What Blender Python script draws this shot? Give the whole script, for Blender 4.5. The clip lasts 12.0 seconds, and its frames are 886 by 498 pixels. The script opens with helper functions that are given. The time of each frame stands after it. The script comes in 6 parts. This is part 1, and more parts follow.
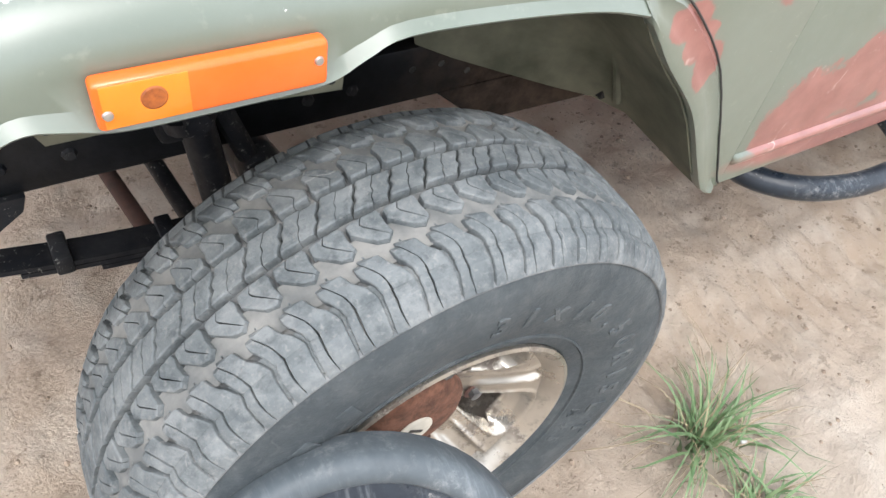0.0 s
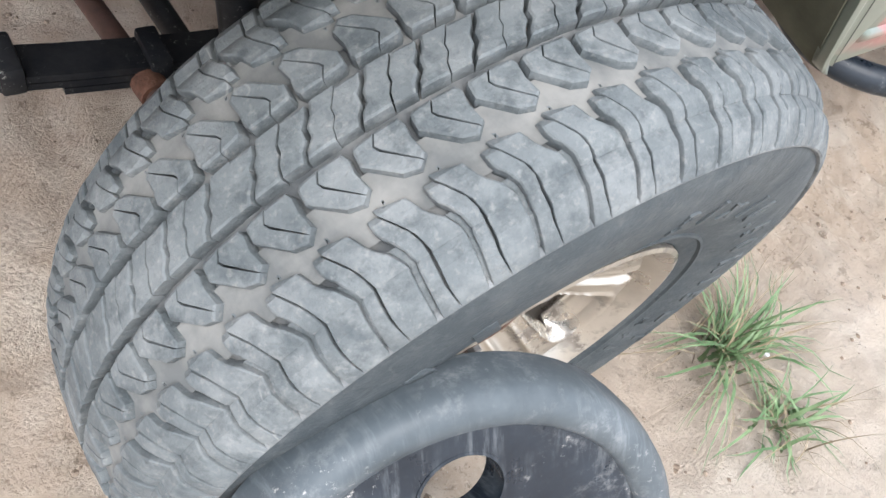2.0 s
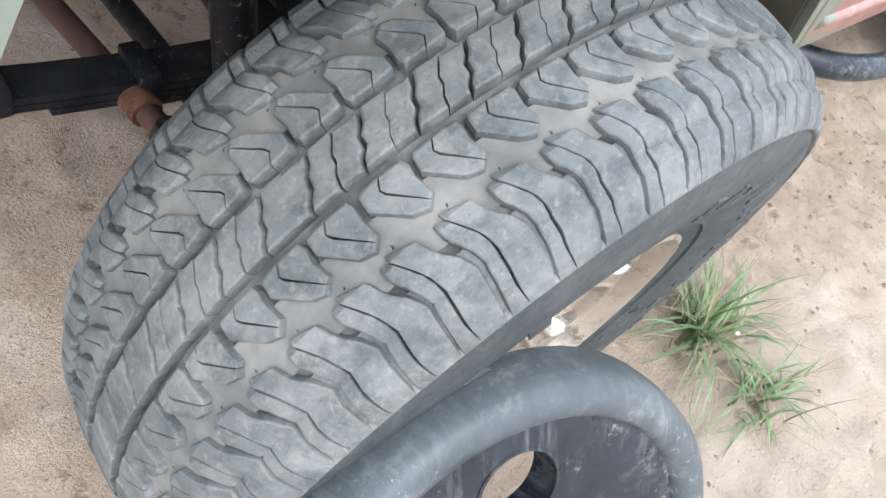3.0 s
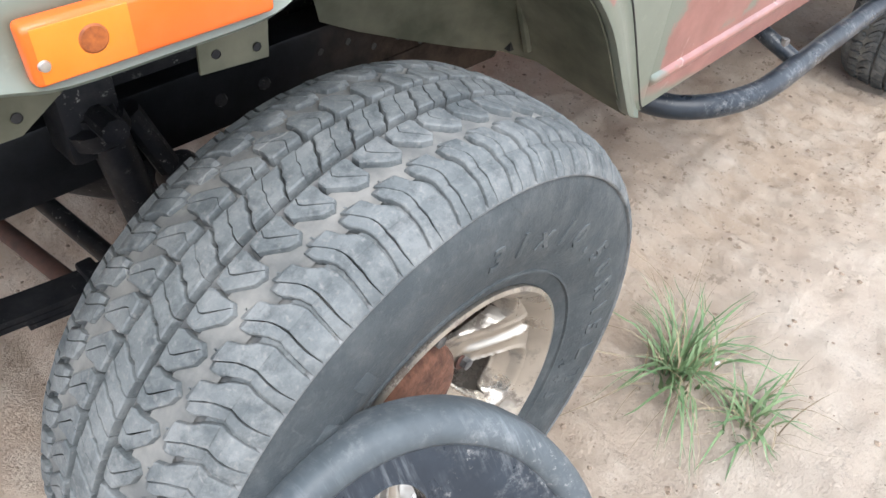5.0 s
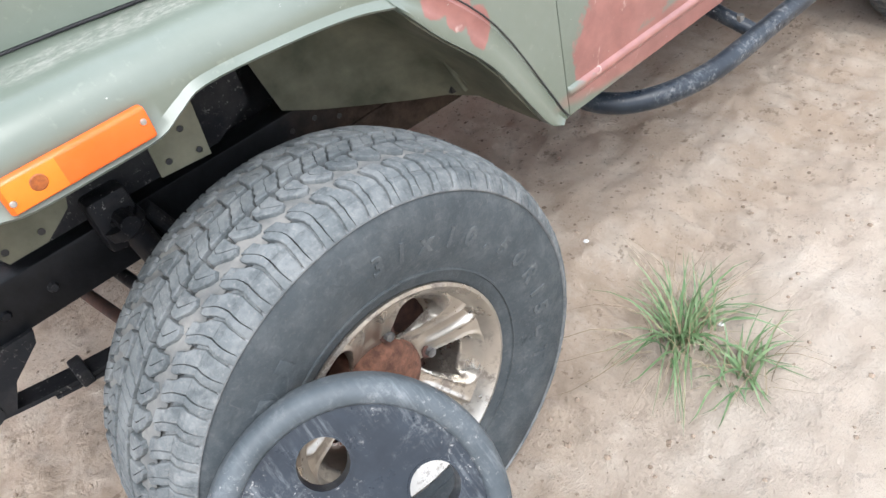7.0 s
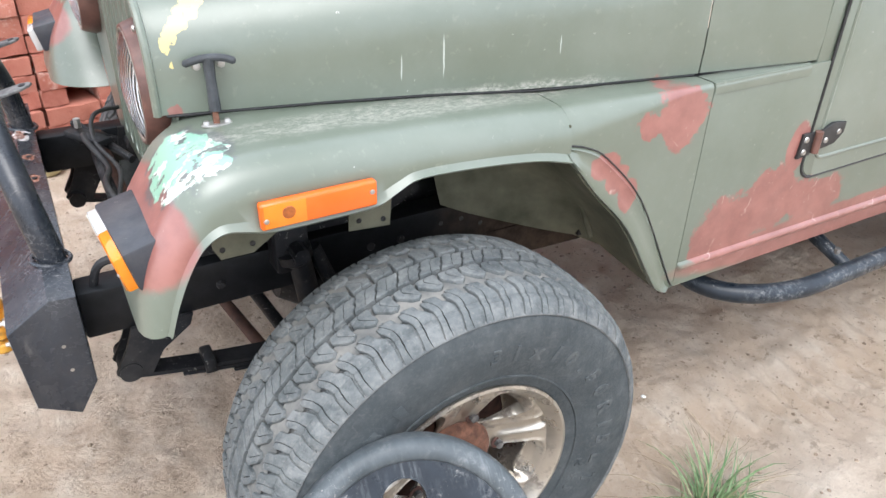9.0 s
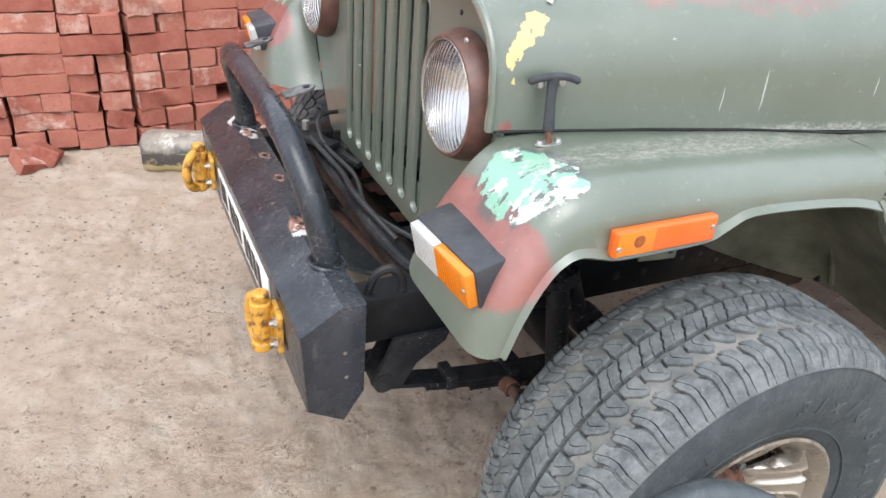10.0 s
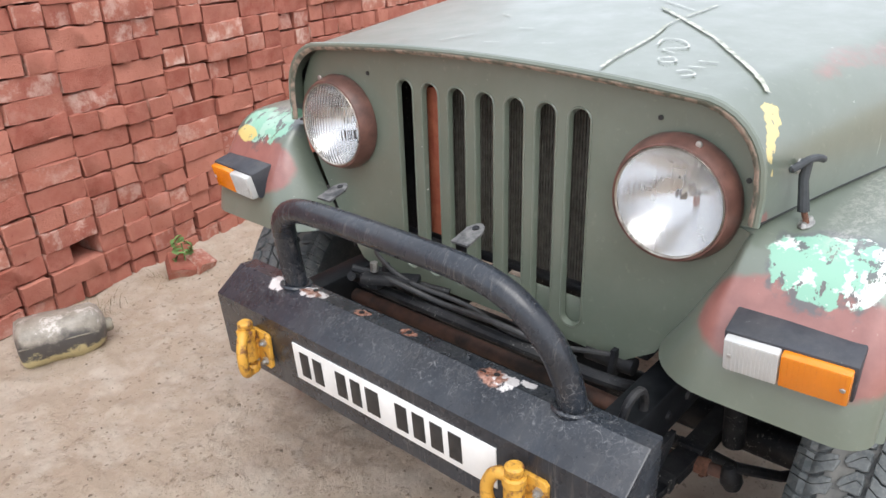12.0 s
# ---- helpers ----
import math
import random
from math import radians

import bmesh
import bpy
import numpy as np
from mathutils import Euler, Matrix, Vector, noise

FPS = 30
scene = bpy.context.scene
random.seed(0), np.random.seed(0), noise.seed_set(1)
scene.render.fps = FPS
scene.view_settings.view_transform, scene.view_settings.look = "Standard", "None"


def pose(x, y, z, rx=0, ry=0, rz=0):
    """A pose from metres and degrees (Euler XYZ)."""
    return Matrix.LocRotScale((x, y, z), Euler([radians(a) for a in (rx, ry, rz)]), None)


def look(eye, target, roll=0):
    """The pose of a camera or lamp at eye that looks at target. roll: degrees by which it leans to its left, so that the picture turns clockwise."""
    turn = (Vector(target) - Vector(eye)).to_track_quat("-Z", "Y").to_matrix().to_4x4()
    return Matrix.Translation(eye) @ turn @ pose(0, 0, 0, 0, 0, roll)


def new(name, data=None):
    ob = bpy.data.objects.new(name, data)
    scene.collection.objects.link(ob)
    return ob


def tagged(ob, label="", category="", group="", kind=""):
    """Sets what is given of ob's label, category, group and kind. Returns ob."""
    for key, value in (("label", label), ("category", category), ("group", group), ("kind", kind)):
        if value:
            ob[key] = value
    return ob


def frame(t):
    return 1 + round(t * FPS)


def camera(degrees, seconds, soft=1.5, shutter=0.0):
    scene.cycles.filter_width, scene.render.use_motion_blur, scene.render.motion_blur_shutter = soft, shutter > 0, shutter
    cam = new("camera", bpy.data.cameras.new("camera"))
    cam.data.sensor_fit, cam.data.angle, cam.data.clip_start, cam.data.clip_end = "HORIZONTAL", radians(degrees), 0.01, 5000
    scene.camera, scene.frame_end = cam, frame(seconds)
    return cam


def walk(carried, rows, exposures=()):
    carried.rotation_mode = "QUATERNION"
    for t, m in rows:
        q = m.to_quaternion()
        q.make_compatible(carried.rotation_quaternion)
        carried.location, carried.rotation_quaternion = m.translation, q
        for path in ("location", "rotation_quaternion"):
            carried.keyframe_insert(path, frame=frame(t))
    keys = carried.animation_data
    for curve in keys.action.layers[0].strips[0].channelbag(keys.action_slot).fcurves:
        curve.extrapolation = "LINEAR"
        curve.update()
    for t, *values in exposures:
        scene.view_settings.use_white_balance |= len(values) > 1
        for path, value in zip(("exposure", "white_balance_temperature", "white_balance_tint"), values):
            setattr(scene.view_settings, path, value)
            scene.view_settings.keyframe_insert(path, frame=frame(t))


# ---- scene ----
cam = camera(61.4, 12.0)
PATH = [
    (0, (-0.348, -1.253, 1.233), (0.53, -0.168, -0.199), 10.9),
    (0.5, (-0.333, -1.257, 1.226), (0.544, -0.224, -0.245), 11.1),
    (1, (-0.343, -1.236, 1.207), (0.457, -0.241, -0.332), 12.8),
    (1.5, (-0.381, -1.146, 1.116), (0.392, -0.339, -0.543), 17.4),
    (2, (-0.418, -1.035, 1.012), (0.581, -0.33, -0.571), 27.6),
    (2.5, (-0.463, -1.001, 0.99), (0.634, -0.393, -0.568), 29.0),
    (2.7, (-0.482, -0.989, 0.987), (0.639, -0.383, -0.555), 29.3),
    (4.3, (-0.469, -1.085, 1.033), (0.763, -0.352, -0.362), 21.7),
    (4.5, (-0.463, -1.117, 1.056), (0.797, -0.339, -0.288), 19.3),
    (5, (-0.429, -1.232, 1.119), (0.703, -0.254, -0.209), 4.5),
    (5.5, (-0.332, -1.325, 1.135), (0.711, -0.228, -0.171), -12.4),
    (6, (-0.329, -1.391, 1.167), (0.698, -0.247, -0.113), -14.9),
    (6.5, (-0.348, -1.514, 1.203), (0.562, -0.202, -0.002), -16.7),
    (6.7, (-0.339, -1.562, 1.22), (0.531, -0.25, -0.014), -17.6),
    (8.3, (-0.297, -1.817, 1.332), (0.343, -0.302, 0.194), -1.6),
    (8.5, (-0.352, -1.795, 1.352), (0.324, -0.25, 0.277), 0.1),
    (9, (-0.536, -1.705, 1.381), (0.329, -0.204, 0.382), 1.1),
    (9.5, (-0.699, -1.628, 1.392), (0.136, -0.08, 0.441), 3.3),
    (10, (-0.902, -1.478, 1.362), (-0.125, 0.092, 0.396), 4.3),
    (10.5, (-1.095, -1.323, 1.386), (-0.258, 0.23, 0.444), 4.0),
    (11, (-1.261, -1.199, 1.393), (-0.197, 0.214, 0.46), 1.7),
    (11.5, (-1.402, -1.085, 1.427), (-0.172, 0.212, 0.529), -1.5),
    (12, (-1.454, -0.879, 1.421), (-0.1, 0.348, 0.608), -2.5),
]
walk(cam, [(t, look(eye, target, roll)) for t, eye, target, roll in PATH], exposures=[(0.0, 1.10, 6500, 10), (2.0, 1.18, 6350, 10), (6.7, 1.11, 6300, 10), (8.3, 1.10, 6280, 10), (9.0, 0.97, 6360, 10), (9.5, 0.87, 6400, 10), (10.5, 0.62, 6500, 10), (12.0, 0.56, 6550, 10)])

# ---- light: a bright overcast day ----
world = bpy.data.worlds.new("overcast_sky")
scene.world = world
world.use_nodes = True
wn, wl = world.node_tree.nodes, world.node_tree.links
sky = wn.new("ShaderNodeTexSky")
sky.sky_type, sky.sun_disc = "NISHITA", False
sky.sun_elevation, sky.sun_rotation = radians(58), radians(200)
sky.air_density, sky.dust_density, sky.ozone_density = 1.0, 5.0, 1.0
sky_soft = wn.new("ShaderNodeMix")
sky_soft.data_type = "RGBA"
sky_soft.inputs["Factor"].default_value = 0.85
sky_soft.inputs["B"].default_value = (7.8, 8.3, 9.2, 1)
wl.new(sky.outputs["Color"], sky_soft.inputs["A"])
wl.new(sky_soft.outputs["Result"], wn["Background"].inputs["Color"])
wn["Background"].inputs["Strength"].default_value = 0.15

sun_data = bpy.data.lights.new("sun", "SUN")
sun_data.energy, sun_data.angle, sun_data.color = 1.4, radians(40), (1.0, 0.99, 0.98)
sun = new("sun", sun_data)
sun.matrix_world = look((-2.0, -3.5, 6.5), (0, 0, 0))


# ---- materials ----
class Nodes:
    """Short hand for a node material."""

    def __init__(self, name, rough=0.6, metal=0.0):
        self.mat = bpy.data.materials.new(name)
        self.mat.use_nodes = True
        self.n, self.l = self.mat.node_tree.nodes, self.mat.node_tree.links
        self.bsdf = self.n["Principled BSDF"]
        self.bsdf.inputs["Roughness"].default_value = rough
        self.bsdf.inputs["Metallic"].default_value = metal
        self.co = self.n.new("ShaderNodeTexCoord").outputs["Object"]

    def noise(self, scale, detail=4.0, rough=0.6, vec=None, color=False, distortion=0.0):
        t = self.n.new("ShaderNodeTexNoise")
        t.inputs["Scale"].default_value = scale
        t.inputs["Detail"].default_value = detail
        t.inputs["Roughness"].default_value = rough
        t.inputs["Distortion"].default_value = distortion
        self.l.new(vec if vec is not None else self.co, t.inputs["Vector"])
        return t.outputs["Color" if color else "Fac"]

    def ramp(self, fac, a, b, lo=0.0, hi=1.0):
        m = self.n.new("ShaderNodeMapRange")
        m.inputs["From Min"].default_value, m.inputs["From Max"].default_value = a, b
        m.inputs["To Min"].default_value, m.inputs["To Max"].default_value = lo, hi
        self.l.new(fac, m.inputs["Value"])
        return m.outputs["Result"]

    def math(self, op, a, b=None):
        m = self.n.new("ShaderNodeMath")
        m.operation = op
        for i, v in enumerate((a, b)):
            if v is None:
                continue
            if isinstance(v, (int, float)):
                m.inputs[i].default_value = v
            else:
                self.l.new(v, m.inputs[i])
        return m.outputs[0]

    def mix(self, fac, a, b):
        m = self.n.new("ShaderNodeMix")
        m.data_type = "RGBA"
        for key, v in (("Factor", fac), ("A", a), ("B", b)):
            if isinstance(v, (int, float)):
                m.inputs[key].default_value = v
            elif isinstance(v, tuple):
                m.inputs[key].default_value = (*v, 1)
            else:
                self.l.new(v, m.inputs[key])
        return m.outputs["Result"]

    def vec(self, op, a, b):
        m = self.n.new("ShaderNodeVectorMath")
        m.operation = op
        for i, v in enumerate((a, b)):
            if isinstance(v, tuple):
                m.inputs[i].default_value = v
            else:
                self.l.new(v, m.inputs[i])
        return m.outputs["Value" if op == "LENGTH" else "Vector"]

    def stretch(self, factors):
        return self.vec("MULTIPLY", self.co, factors)

    def patch(self, centre, radii, warp, scale=14.0, soft=0.06):
        """A patch with a ragged edge round a place: 1 inside, 0 outside."""
        p = self.vec("ADD", self.co, self.vec("MULTIPLY", self.vec("SUBTRACT", self.noise(scale, 5, 0.65, color=True), (0.5, 0.5, 0.5)), (warp, warp, warp)))
        q = self.vec("MULTIPLY", self.vec("SUBTRACT", p, centre), tuple(1 / r for r in radii))
        return self.ramp(self.vec("LENGTH", q, (0, 0, 0)), 1 + soft, 1 - soft)

    def color(self, c):
        if isinstance(c, tuple):
            self.bsdf.inputs["Base Color"].default_value = (*c, 1)
        else:
            self.l.new(c, self.bsdf.inputs["Base Color"])
        return self

    def rough(self, r):
        self.l.new(r, self.bsdf.inputs["Roughness"])
        return self

    def bump(self, height, strength=0.3, dist=0.002):
        b = self.n.new("ShaderNodeBump")
        b.inputs["Strength"].default_value, b.inputs["Distance"].default_value = strength, dist
        self.l.new(height, b.inputs["Height"])
        self.l.new(b.outputs["Normal"], self.bsdf.inputs["Normal"])
        return self


def simple(name, a, b, scale=30.0, rough=0.6, metal=0.0, bump=0.15, dist=0.001, spread=(0.35, 0.65), rough_to=None):
    m = Nodes(name, rough, metal)
    f = m.ramp(m.noise(scale, 6), *spread)
    m.color(m.mix(f, a, b))
    m.rough(m.ramp(m.noise(scale * 0.6, 4), 0.3, 0.7, rough, rough_to if rough_to is not None else min(1, rough + 0.15)))
    m.bump(m.noise(scale * 4, 5), bump, dist)
    return m.mat


def paint_material():
    """Old olive army paint with reddish patches, a mint and white patch, yellow paint and dust."""
    m = Nodes("camouflage_paint", 0.42)
    m.bsdf.inputs["Coat Weight"].default_value, m.bsdf.inputs["Coat Roughness"].default_value = 0.8, 0.32
    m.bsdf.inputs["Coat IOR"].default_value = 1.6
    green = m.mix(m.ramp(m.noise(3.0, 5), 0.3, 0.7), (0.090, 0.114, 0.082), (0.122, 0.146, 0.110))
    green = m.mix(m.ramp(m.noise(60, 3), 0.62, 0.75, 0, 0.5), green, (0.19, 0.21, 0.16))
    red = m.mix(m.ramp(m.noise(22, 6), 0.35, 0.65), (0.205, 0.068, 0.055), (0.285, 0.108, 0.088))
    red = m.mix(m.ramp(m.noise(90, 4), 0.68, 0.74, 0, 0.5), red, (0.45, 0.32, 0.27))
    scratch = m.math("MULTIPLY", m.ramp(m.math("ABSOLUTE", m.math("SUBTRACT", m.noise(8, 3, 0.5, m.vec("ADD", m.co, (2, 9, 4))), 0.5)), 0.012, 0.004), m.ramp(m.noise(16, 4), 0.54, 0.62, 0, 0.45))
    spot = m.n.new("ShaderNodeSeparateXYZ")
    m.l.new(m.co, spot.inputs[0])
    scratch = m.math("MULTIPLY", scratch, m.ramp(spot.outputs["X"], 0.0, 0.2))
    red = m.mix(scratch, red, (0.62, 0.50, 0.44))
    reds = None
    for c, r, w in RED_PATCHES:
        p = m.patch(c, r, w, soft=0.06 if c[2] < 1.1 else 0.25)
        if c[2] > 1.1:
            p = m.math("MULTIPLY", p, m.ramp(m.noise(55, 6, 0.75), 0.40, 0.60, 0.15, 0.65))
        reds = p if reds is None else m.math("MAXIMUM", reds, p)
    col = m.mix(reds, green, red)
    # flaked mint and white paint on both front wings
    for sy in (-1, 1):
        spot = (-0.374, -0.640, 0.938) if sy < 0 else (-0.372, 0.622, 0.952)
        bare = m.patch((spot[0] + 0.008, spot[1] - 0.008, spot[2]), (0.078, 0.096, 0.076), 0.10, 11.0, 0.05)
        col = m.mix(m.math("MULTIPLY", bare, m.ramp(m.noise(16, 5, 0.6), 0.42, 0.50, 0, 0.85)), col, (0.066, 0.076, 0.078))
        flaked = m.patch((spot[0] + 0.004, spot[1], spot[2]), (0.062, 0.086, 0.060), 0.085, 13.0, 0.03)
        if sy < 0:
            flaked = m.math("MAXIMUM", flaked, m.patch((-0.336, -0.708, 0.962), (0.026, 0.020, 0.03), 0.04, 20.0, 0.05))
        chipped = m.ramp(m.noise(27, 5, 0.62, m.vec("ADD", m.vec("MULTIPLY", m.co, (1.0, 1.7, 1.0)), (3, 1, 2))), 0.440, 0.458)
        white = m.ramp(m.noise(15, 5, 0.66, m.vec("ADD", m.co, (6, 2, 9))), 0.50, 0.53)
        col = m.mix(m.math("MULTIPLY", flaked, chipped), col,
                    m.mix(m.math("MULTIPLY", white, 1.0 if sy < 0 else 0.25), (0.205, 0.44, 0.315), (0.62, 0.66, 0.61)))
    # runs of yellow paint on the bonnet
    yellow = None
    for c, r in (((-0.347, -0.532, 1.080), (0.008, 0.03, 0.013)), ((-0.336, -0.529, 1.095), (0.012, 0.03, 0.013)), ((-0.322, -0.526, 1.108), (0.014, 0.03, 0.013)), ((-0.308, -0.517, 1.122), (0.019, 0.03, 0.012)), ((-0.298, -0.509, 1.134), (0.019, 0.03, 0.010)), ((-0.342, -0.532, 1.050), (0.004, 0.03, 0.005)), ((-0.411, 0.676, 0.925), (0.026, 0.045, 0.022))):
        p = m.patch(c, r, 0.024, 38.0, 0.05)
        yellow = p if yellow is None else m.math("MAXIMUM", yellow, p)
    col = m.mix(m.math("MULTIPLY", yellow, m.ramp(m.noise(60, 6, 0.7), 0.36, 0.41)), col, (0.60, 0.47, 0.16))
    # upright scratches on the side of the bonnet
    for c, r in (((0.085, -0.60, 1.035), (0.0014, 0.06, 0.034)), ((0.012, -0.60, 1.02), (0.0010, 0.06, 0.020)), ((0.30, -0.64, 1.04), (0.0010, 0.06, 0.016))):
        col = m.mix(m.math("MULTIPLY", m.patch(c, r, 0.004, 40.0, 0.2), 0.8), col, (0.50, 0.54, 0.50))
    # worn, dusty strip on the wings along the bonnet
    worn = None
    for sy in (-1, 1):
        p = m.patch((0.10, sy * 0.640, 0.962), (0.50, 0.042, 0.016), 0.03, 14.0, 0.30)
        worn = p if worn is None else m.math("MAXIMUM", worn, p)
    streak = m.ramp(m.noise(110, 8, 0.85, m.stretch((0.6, 1, 1))), 0.45, 0.60, 0, 0.72)
    col = m.mix(m.math("MULTIPLY", worn, streak), col, (0.48, 0.46, 0.41))
    chips = m.ramp(m.noise(75, 4, 0.6, m.vec("ADD", m.co, (7, 3, 5))), 0.725, 0.745)
    col = m.mix(chips, col, (0.50, 0.50, 0.46))
    dust = m.ramp(m.noise(3.5, 7, 0.7), 0.38, 0.85, 0.02, 0.17)
    dust = m.math("MULTIPLY", dust, m.ramp(reds, 0, 1, 1.0, 0.4))
    col = m.mix(dust, col, (0.41, 0.44, 0.42))
    m.color(col)
    m.rough(m.ramp(m.noise(12, 5), 0.3, 0.7, 0.32, 0.52))
    m.bump(m.math("ADD", m.math("MULTIPLY", m.noise(140, 3), 0.3), m.math("MULTIPLY", m.noise(6, 3, 0.5), 2.5)), 0.22, 0.0016)
    return m.mat


RED_PATCHES = (
    ((-0.450, -0.640, 0.862), (0.088, 0.182, 0.076), 0.035),
    ((-0.450, 0.635, 0.868), (0.088, 0.170, 0.076), 0.04),
    ((0.345, -0.76, 0.838), (0.034, 0.05, 0.026), 0.04),
    ((0.382, -0.76, 0.803), (0.032, 0.05, 0.030), 0.04),
    ((0.416, -0.76, 0.762), (0.028, 0.05, 0.034), 0.04),
    ((0.53, -0.755, 0.905), (0.065, 0.07, 0.065), 0.13),
    ((0.46, -0.755, 0.90), (0.06, 0.07, 0.03), 0.12),
    ((0.74, -0.755, 0.60), (0.12, 0.08, 0.08), 0.13),
    ((0.86, -0.755, 0.65), (0.09, 0.08, 0.085), 0.13),
    ((1.02, -0.755, 0.62), (0.11, 0.08, 0.07), 0.13),
    ((1.5, -0.755, 0.53), (0.9, 0.05, 0.055), 0.02),
    ((0.908, -0.755, 0.770), (0.034, 0.05, 0.062), 0.025),
    ((-0.03, -0.525, 1.170), (0.10, 0.030, 0.022), 0.08),
    ((0.12, -0.570, 1.168), (0.12, 0.032, 0.022), 0.08),
    ((-0.345, -0.534, 0.980), (0.012, 0.02, 0.012), 0.045),
)


def sand_material():
    m = Nodes("sandy_soil", 0.95)
    m.bsdf.inputs["Specular IOR Level"].default_value = 0.15
    base = m.mix(m.ramp(m.noise(1.3, 6, 0.6), 0.3, 0.7), (0.485, 0.376, 0.282), (0.610, 0.496, 0.388))
    base = m.mix(m.ramp(m.noise(7, 7, 0.72, m.stretch((1.0, 0.8, 1))), 0.46, 0.66, 0, 0.75), base, (0.69, 0.605, 0.505))
    base = m.mix(m.ramp(m.noise(4.0, 8, 0.8, m.vec("ADD", m.co, (4, 2, 0))), 0.54, 0.72, 0, 0.18), base, (0.29, 0.215, 0.155))
    # small dark spots: clods and the shade of pits put into the colour
    base = m.mix(m.ramp(m.noise(26, 7, 0.75, m.vec("ADD", m.co, (2, 7, 0))), 0.58, 0.64, 0, 0.7), base, (0.25, 0.185, 0.135))
    base = m.mix(m.ramp(m.noise(85, 5, 0.7), 0.60, 0.70, 0, 0.65), base, (0.20, 0.15, 0.11))
    base = m.mix(m.ramp(m.noise(230, 2, 0.5, m.vec("ADD", m.co, (1, 5, 0))), 0.66, 0.75, 0, 0.6), base, (0.70, 0.63, 0.55))
    # one large ragged patch where the soil colour is mixed paler
    dry = m.patch((0.80, -1.55, 0.0), (0.85, 0.62, 1.0), 0.35, 3.0, 0.30)
    base = m.mix(m.math("MULTIPLY", dry, 0.42), base, (0.74, 0.66, 0.565))
    m.color(base)
    h = m.math("ADD", m.noise(24, 9, 0.78), m.math("MULTIPLY", m.noise(200, 5, 0.65), 0.4))
    m.bump(h, 1.0, 0.022)
    return m.mat


def brick_material():
    m = Nodes("fired_brick", 0.9)
    m.bsdf.inputs["Specular IOR Level"].default_value = 0.2
    info = m.n.new("ShaderNodeObjectInfo").outputs["Random"]
    geo = m.n.new("ShaderNodeNewGeometry").outputs["Random Per Island"]
    r = m.math("FRACT", m.math("ADD", info, geo))
    p = m.vec("ADD", m.co, (0, 0, 0))
    jump = m.n.new("ShaderNodeCombineXYZ")
    m.l.new(m.math("MULTIPLY", r, 37.0), jump.inputs[0])
    m.l.new(m.math("MULTIPLY", r, 91.0), jump.inputs[2])
    p = m.vec("ADD", m.co, jump.outputs[0])
    base = m.mix(r, (0.30, 0.088, 0.062), (0.46, 0.180, 0.128))
    base = m.mix(m.ramp(m.noise(14, 5, 0.65, p), 0.35, 0.7, 0, 0.5), base, (0.52, 0.235, 0.175))
    base = m.mix(m.ramp(m.noise(60, 5, 0.7, p), 0.58, 0.72, 0, 0.7), base, (0.22, 0.06, 0.05))
    pale = m.math("MULTIPLY", m.ramp(m.noise(11, 6, 0.7, p), 0.48, 0.62), m.ramp(m.math("FRACT", m.math("MULTIPLY", r, 7.31)), 0.60, 0.98, 0, 0.7))
    base = m.mix(pale, base, (0.70, 0.53, 0.45))
    m.color(base)
    m.bump(m.math("ADD", m.noise(45, 6, 0.7, p), m.math("MULTIPLY", m.noise(180, 3, 0.6, p), 0.5)), 0.8, 0.009)
    return m.mat


def rubber_material(name, dust, dusty=(0.146, 0.159, 0.160), scratched=0.5):
    m = Nodes(name, 0.80 if dust > 0.6 else 0.58)
    m.bsdf.inputs["Specular IOR Level"].default_value = 0.32
    base = m.mix(m.ramp(m.noise(7, 5), 0.3, 0.7), (0.028, 0.035, 0.039), (0.054, 0.064, 0.069))
    cloud = m.ramp(m.noise(5, 7, 0.68), 0.34, 0.70, dust * 0.25, dust)
    base = m.mix(cloud, base, dusty)
    smear = m.ramp(m.noise(22, 6, 0.72, m.vec("ADD", m.co, (5, 2, 8))), 0.45, 0.80, 0, dust * 0.6)
    base = m.mix(smear, base, (0.30, 0.305, 0.295))
    bare = m.ramp(m.noise(34, 5, 0.7, m.vec("ADD", m.co, (1, 8, 3))), 0.50, 0.66, 0, 0.75)
    base = m.mix(bare, base, (0.054, 0.064, 0.068))
    fine = m.ramp(m.noise(170, 3, 0.6), 0.56, 0.78, 0, dust * 0.35)
    base = m.mix(fine, base, (0.34, 0.325, 0.30))
    line = m.math("MULTIPLY", m.ramp(m.math("ABSOLUTE", m.math("SUBTRACT", m.noise(13, 2, 0.5, m.vec("ADD", m.co, (3, 4, 6))), 0.5)), 0.006, 0.001), m.ramp(m.noise(9, 3), 0.55, 0.62, 0, scratched))
    m.color(m.mix(line, base, (0.36, 0.35, 0.33)))
    m.rough(m.ramp(m.noise(15, 5), 0.3, 0.7, 0.55, 0.85))
    m.bump(m.math("ADD", m.noise(220, 4, 0.6), m.math("MULTIPLY", m.noise(36, 6, 0.75), 2.0)), 0.45, 0.0026)
    return m.mat


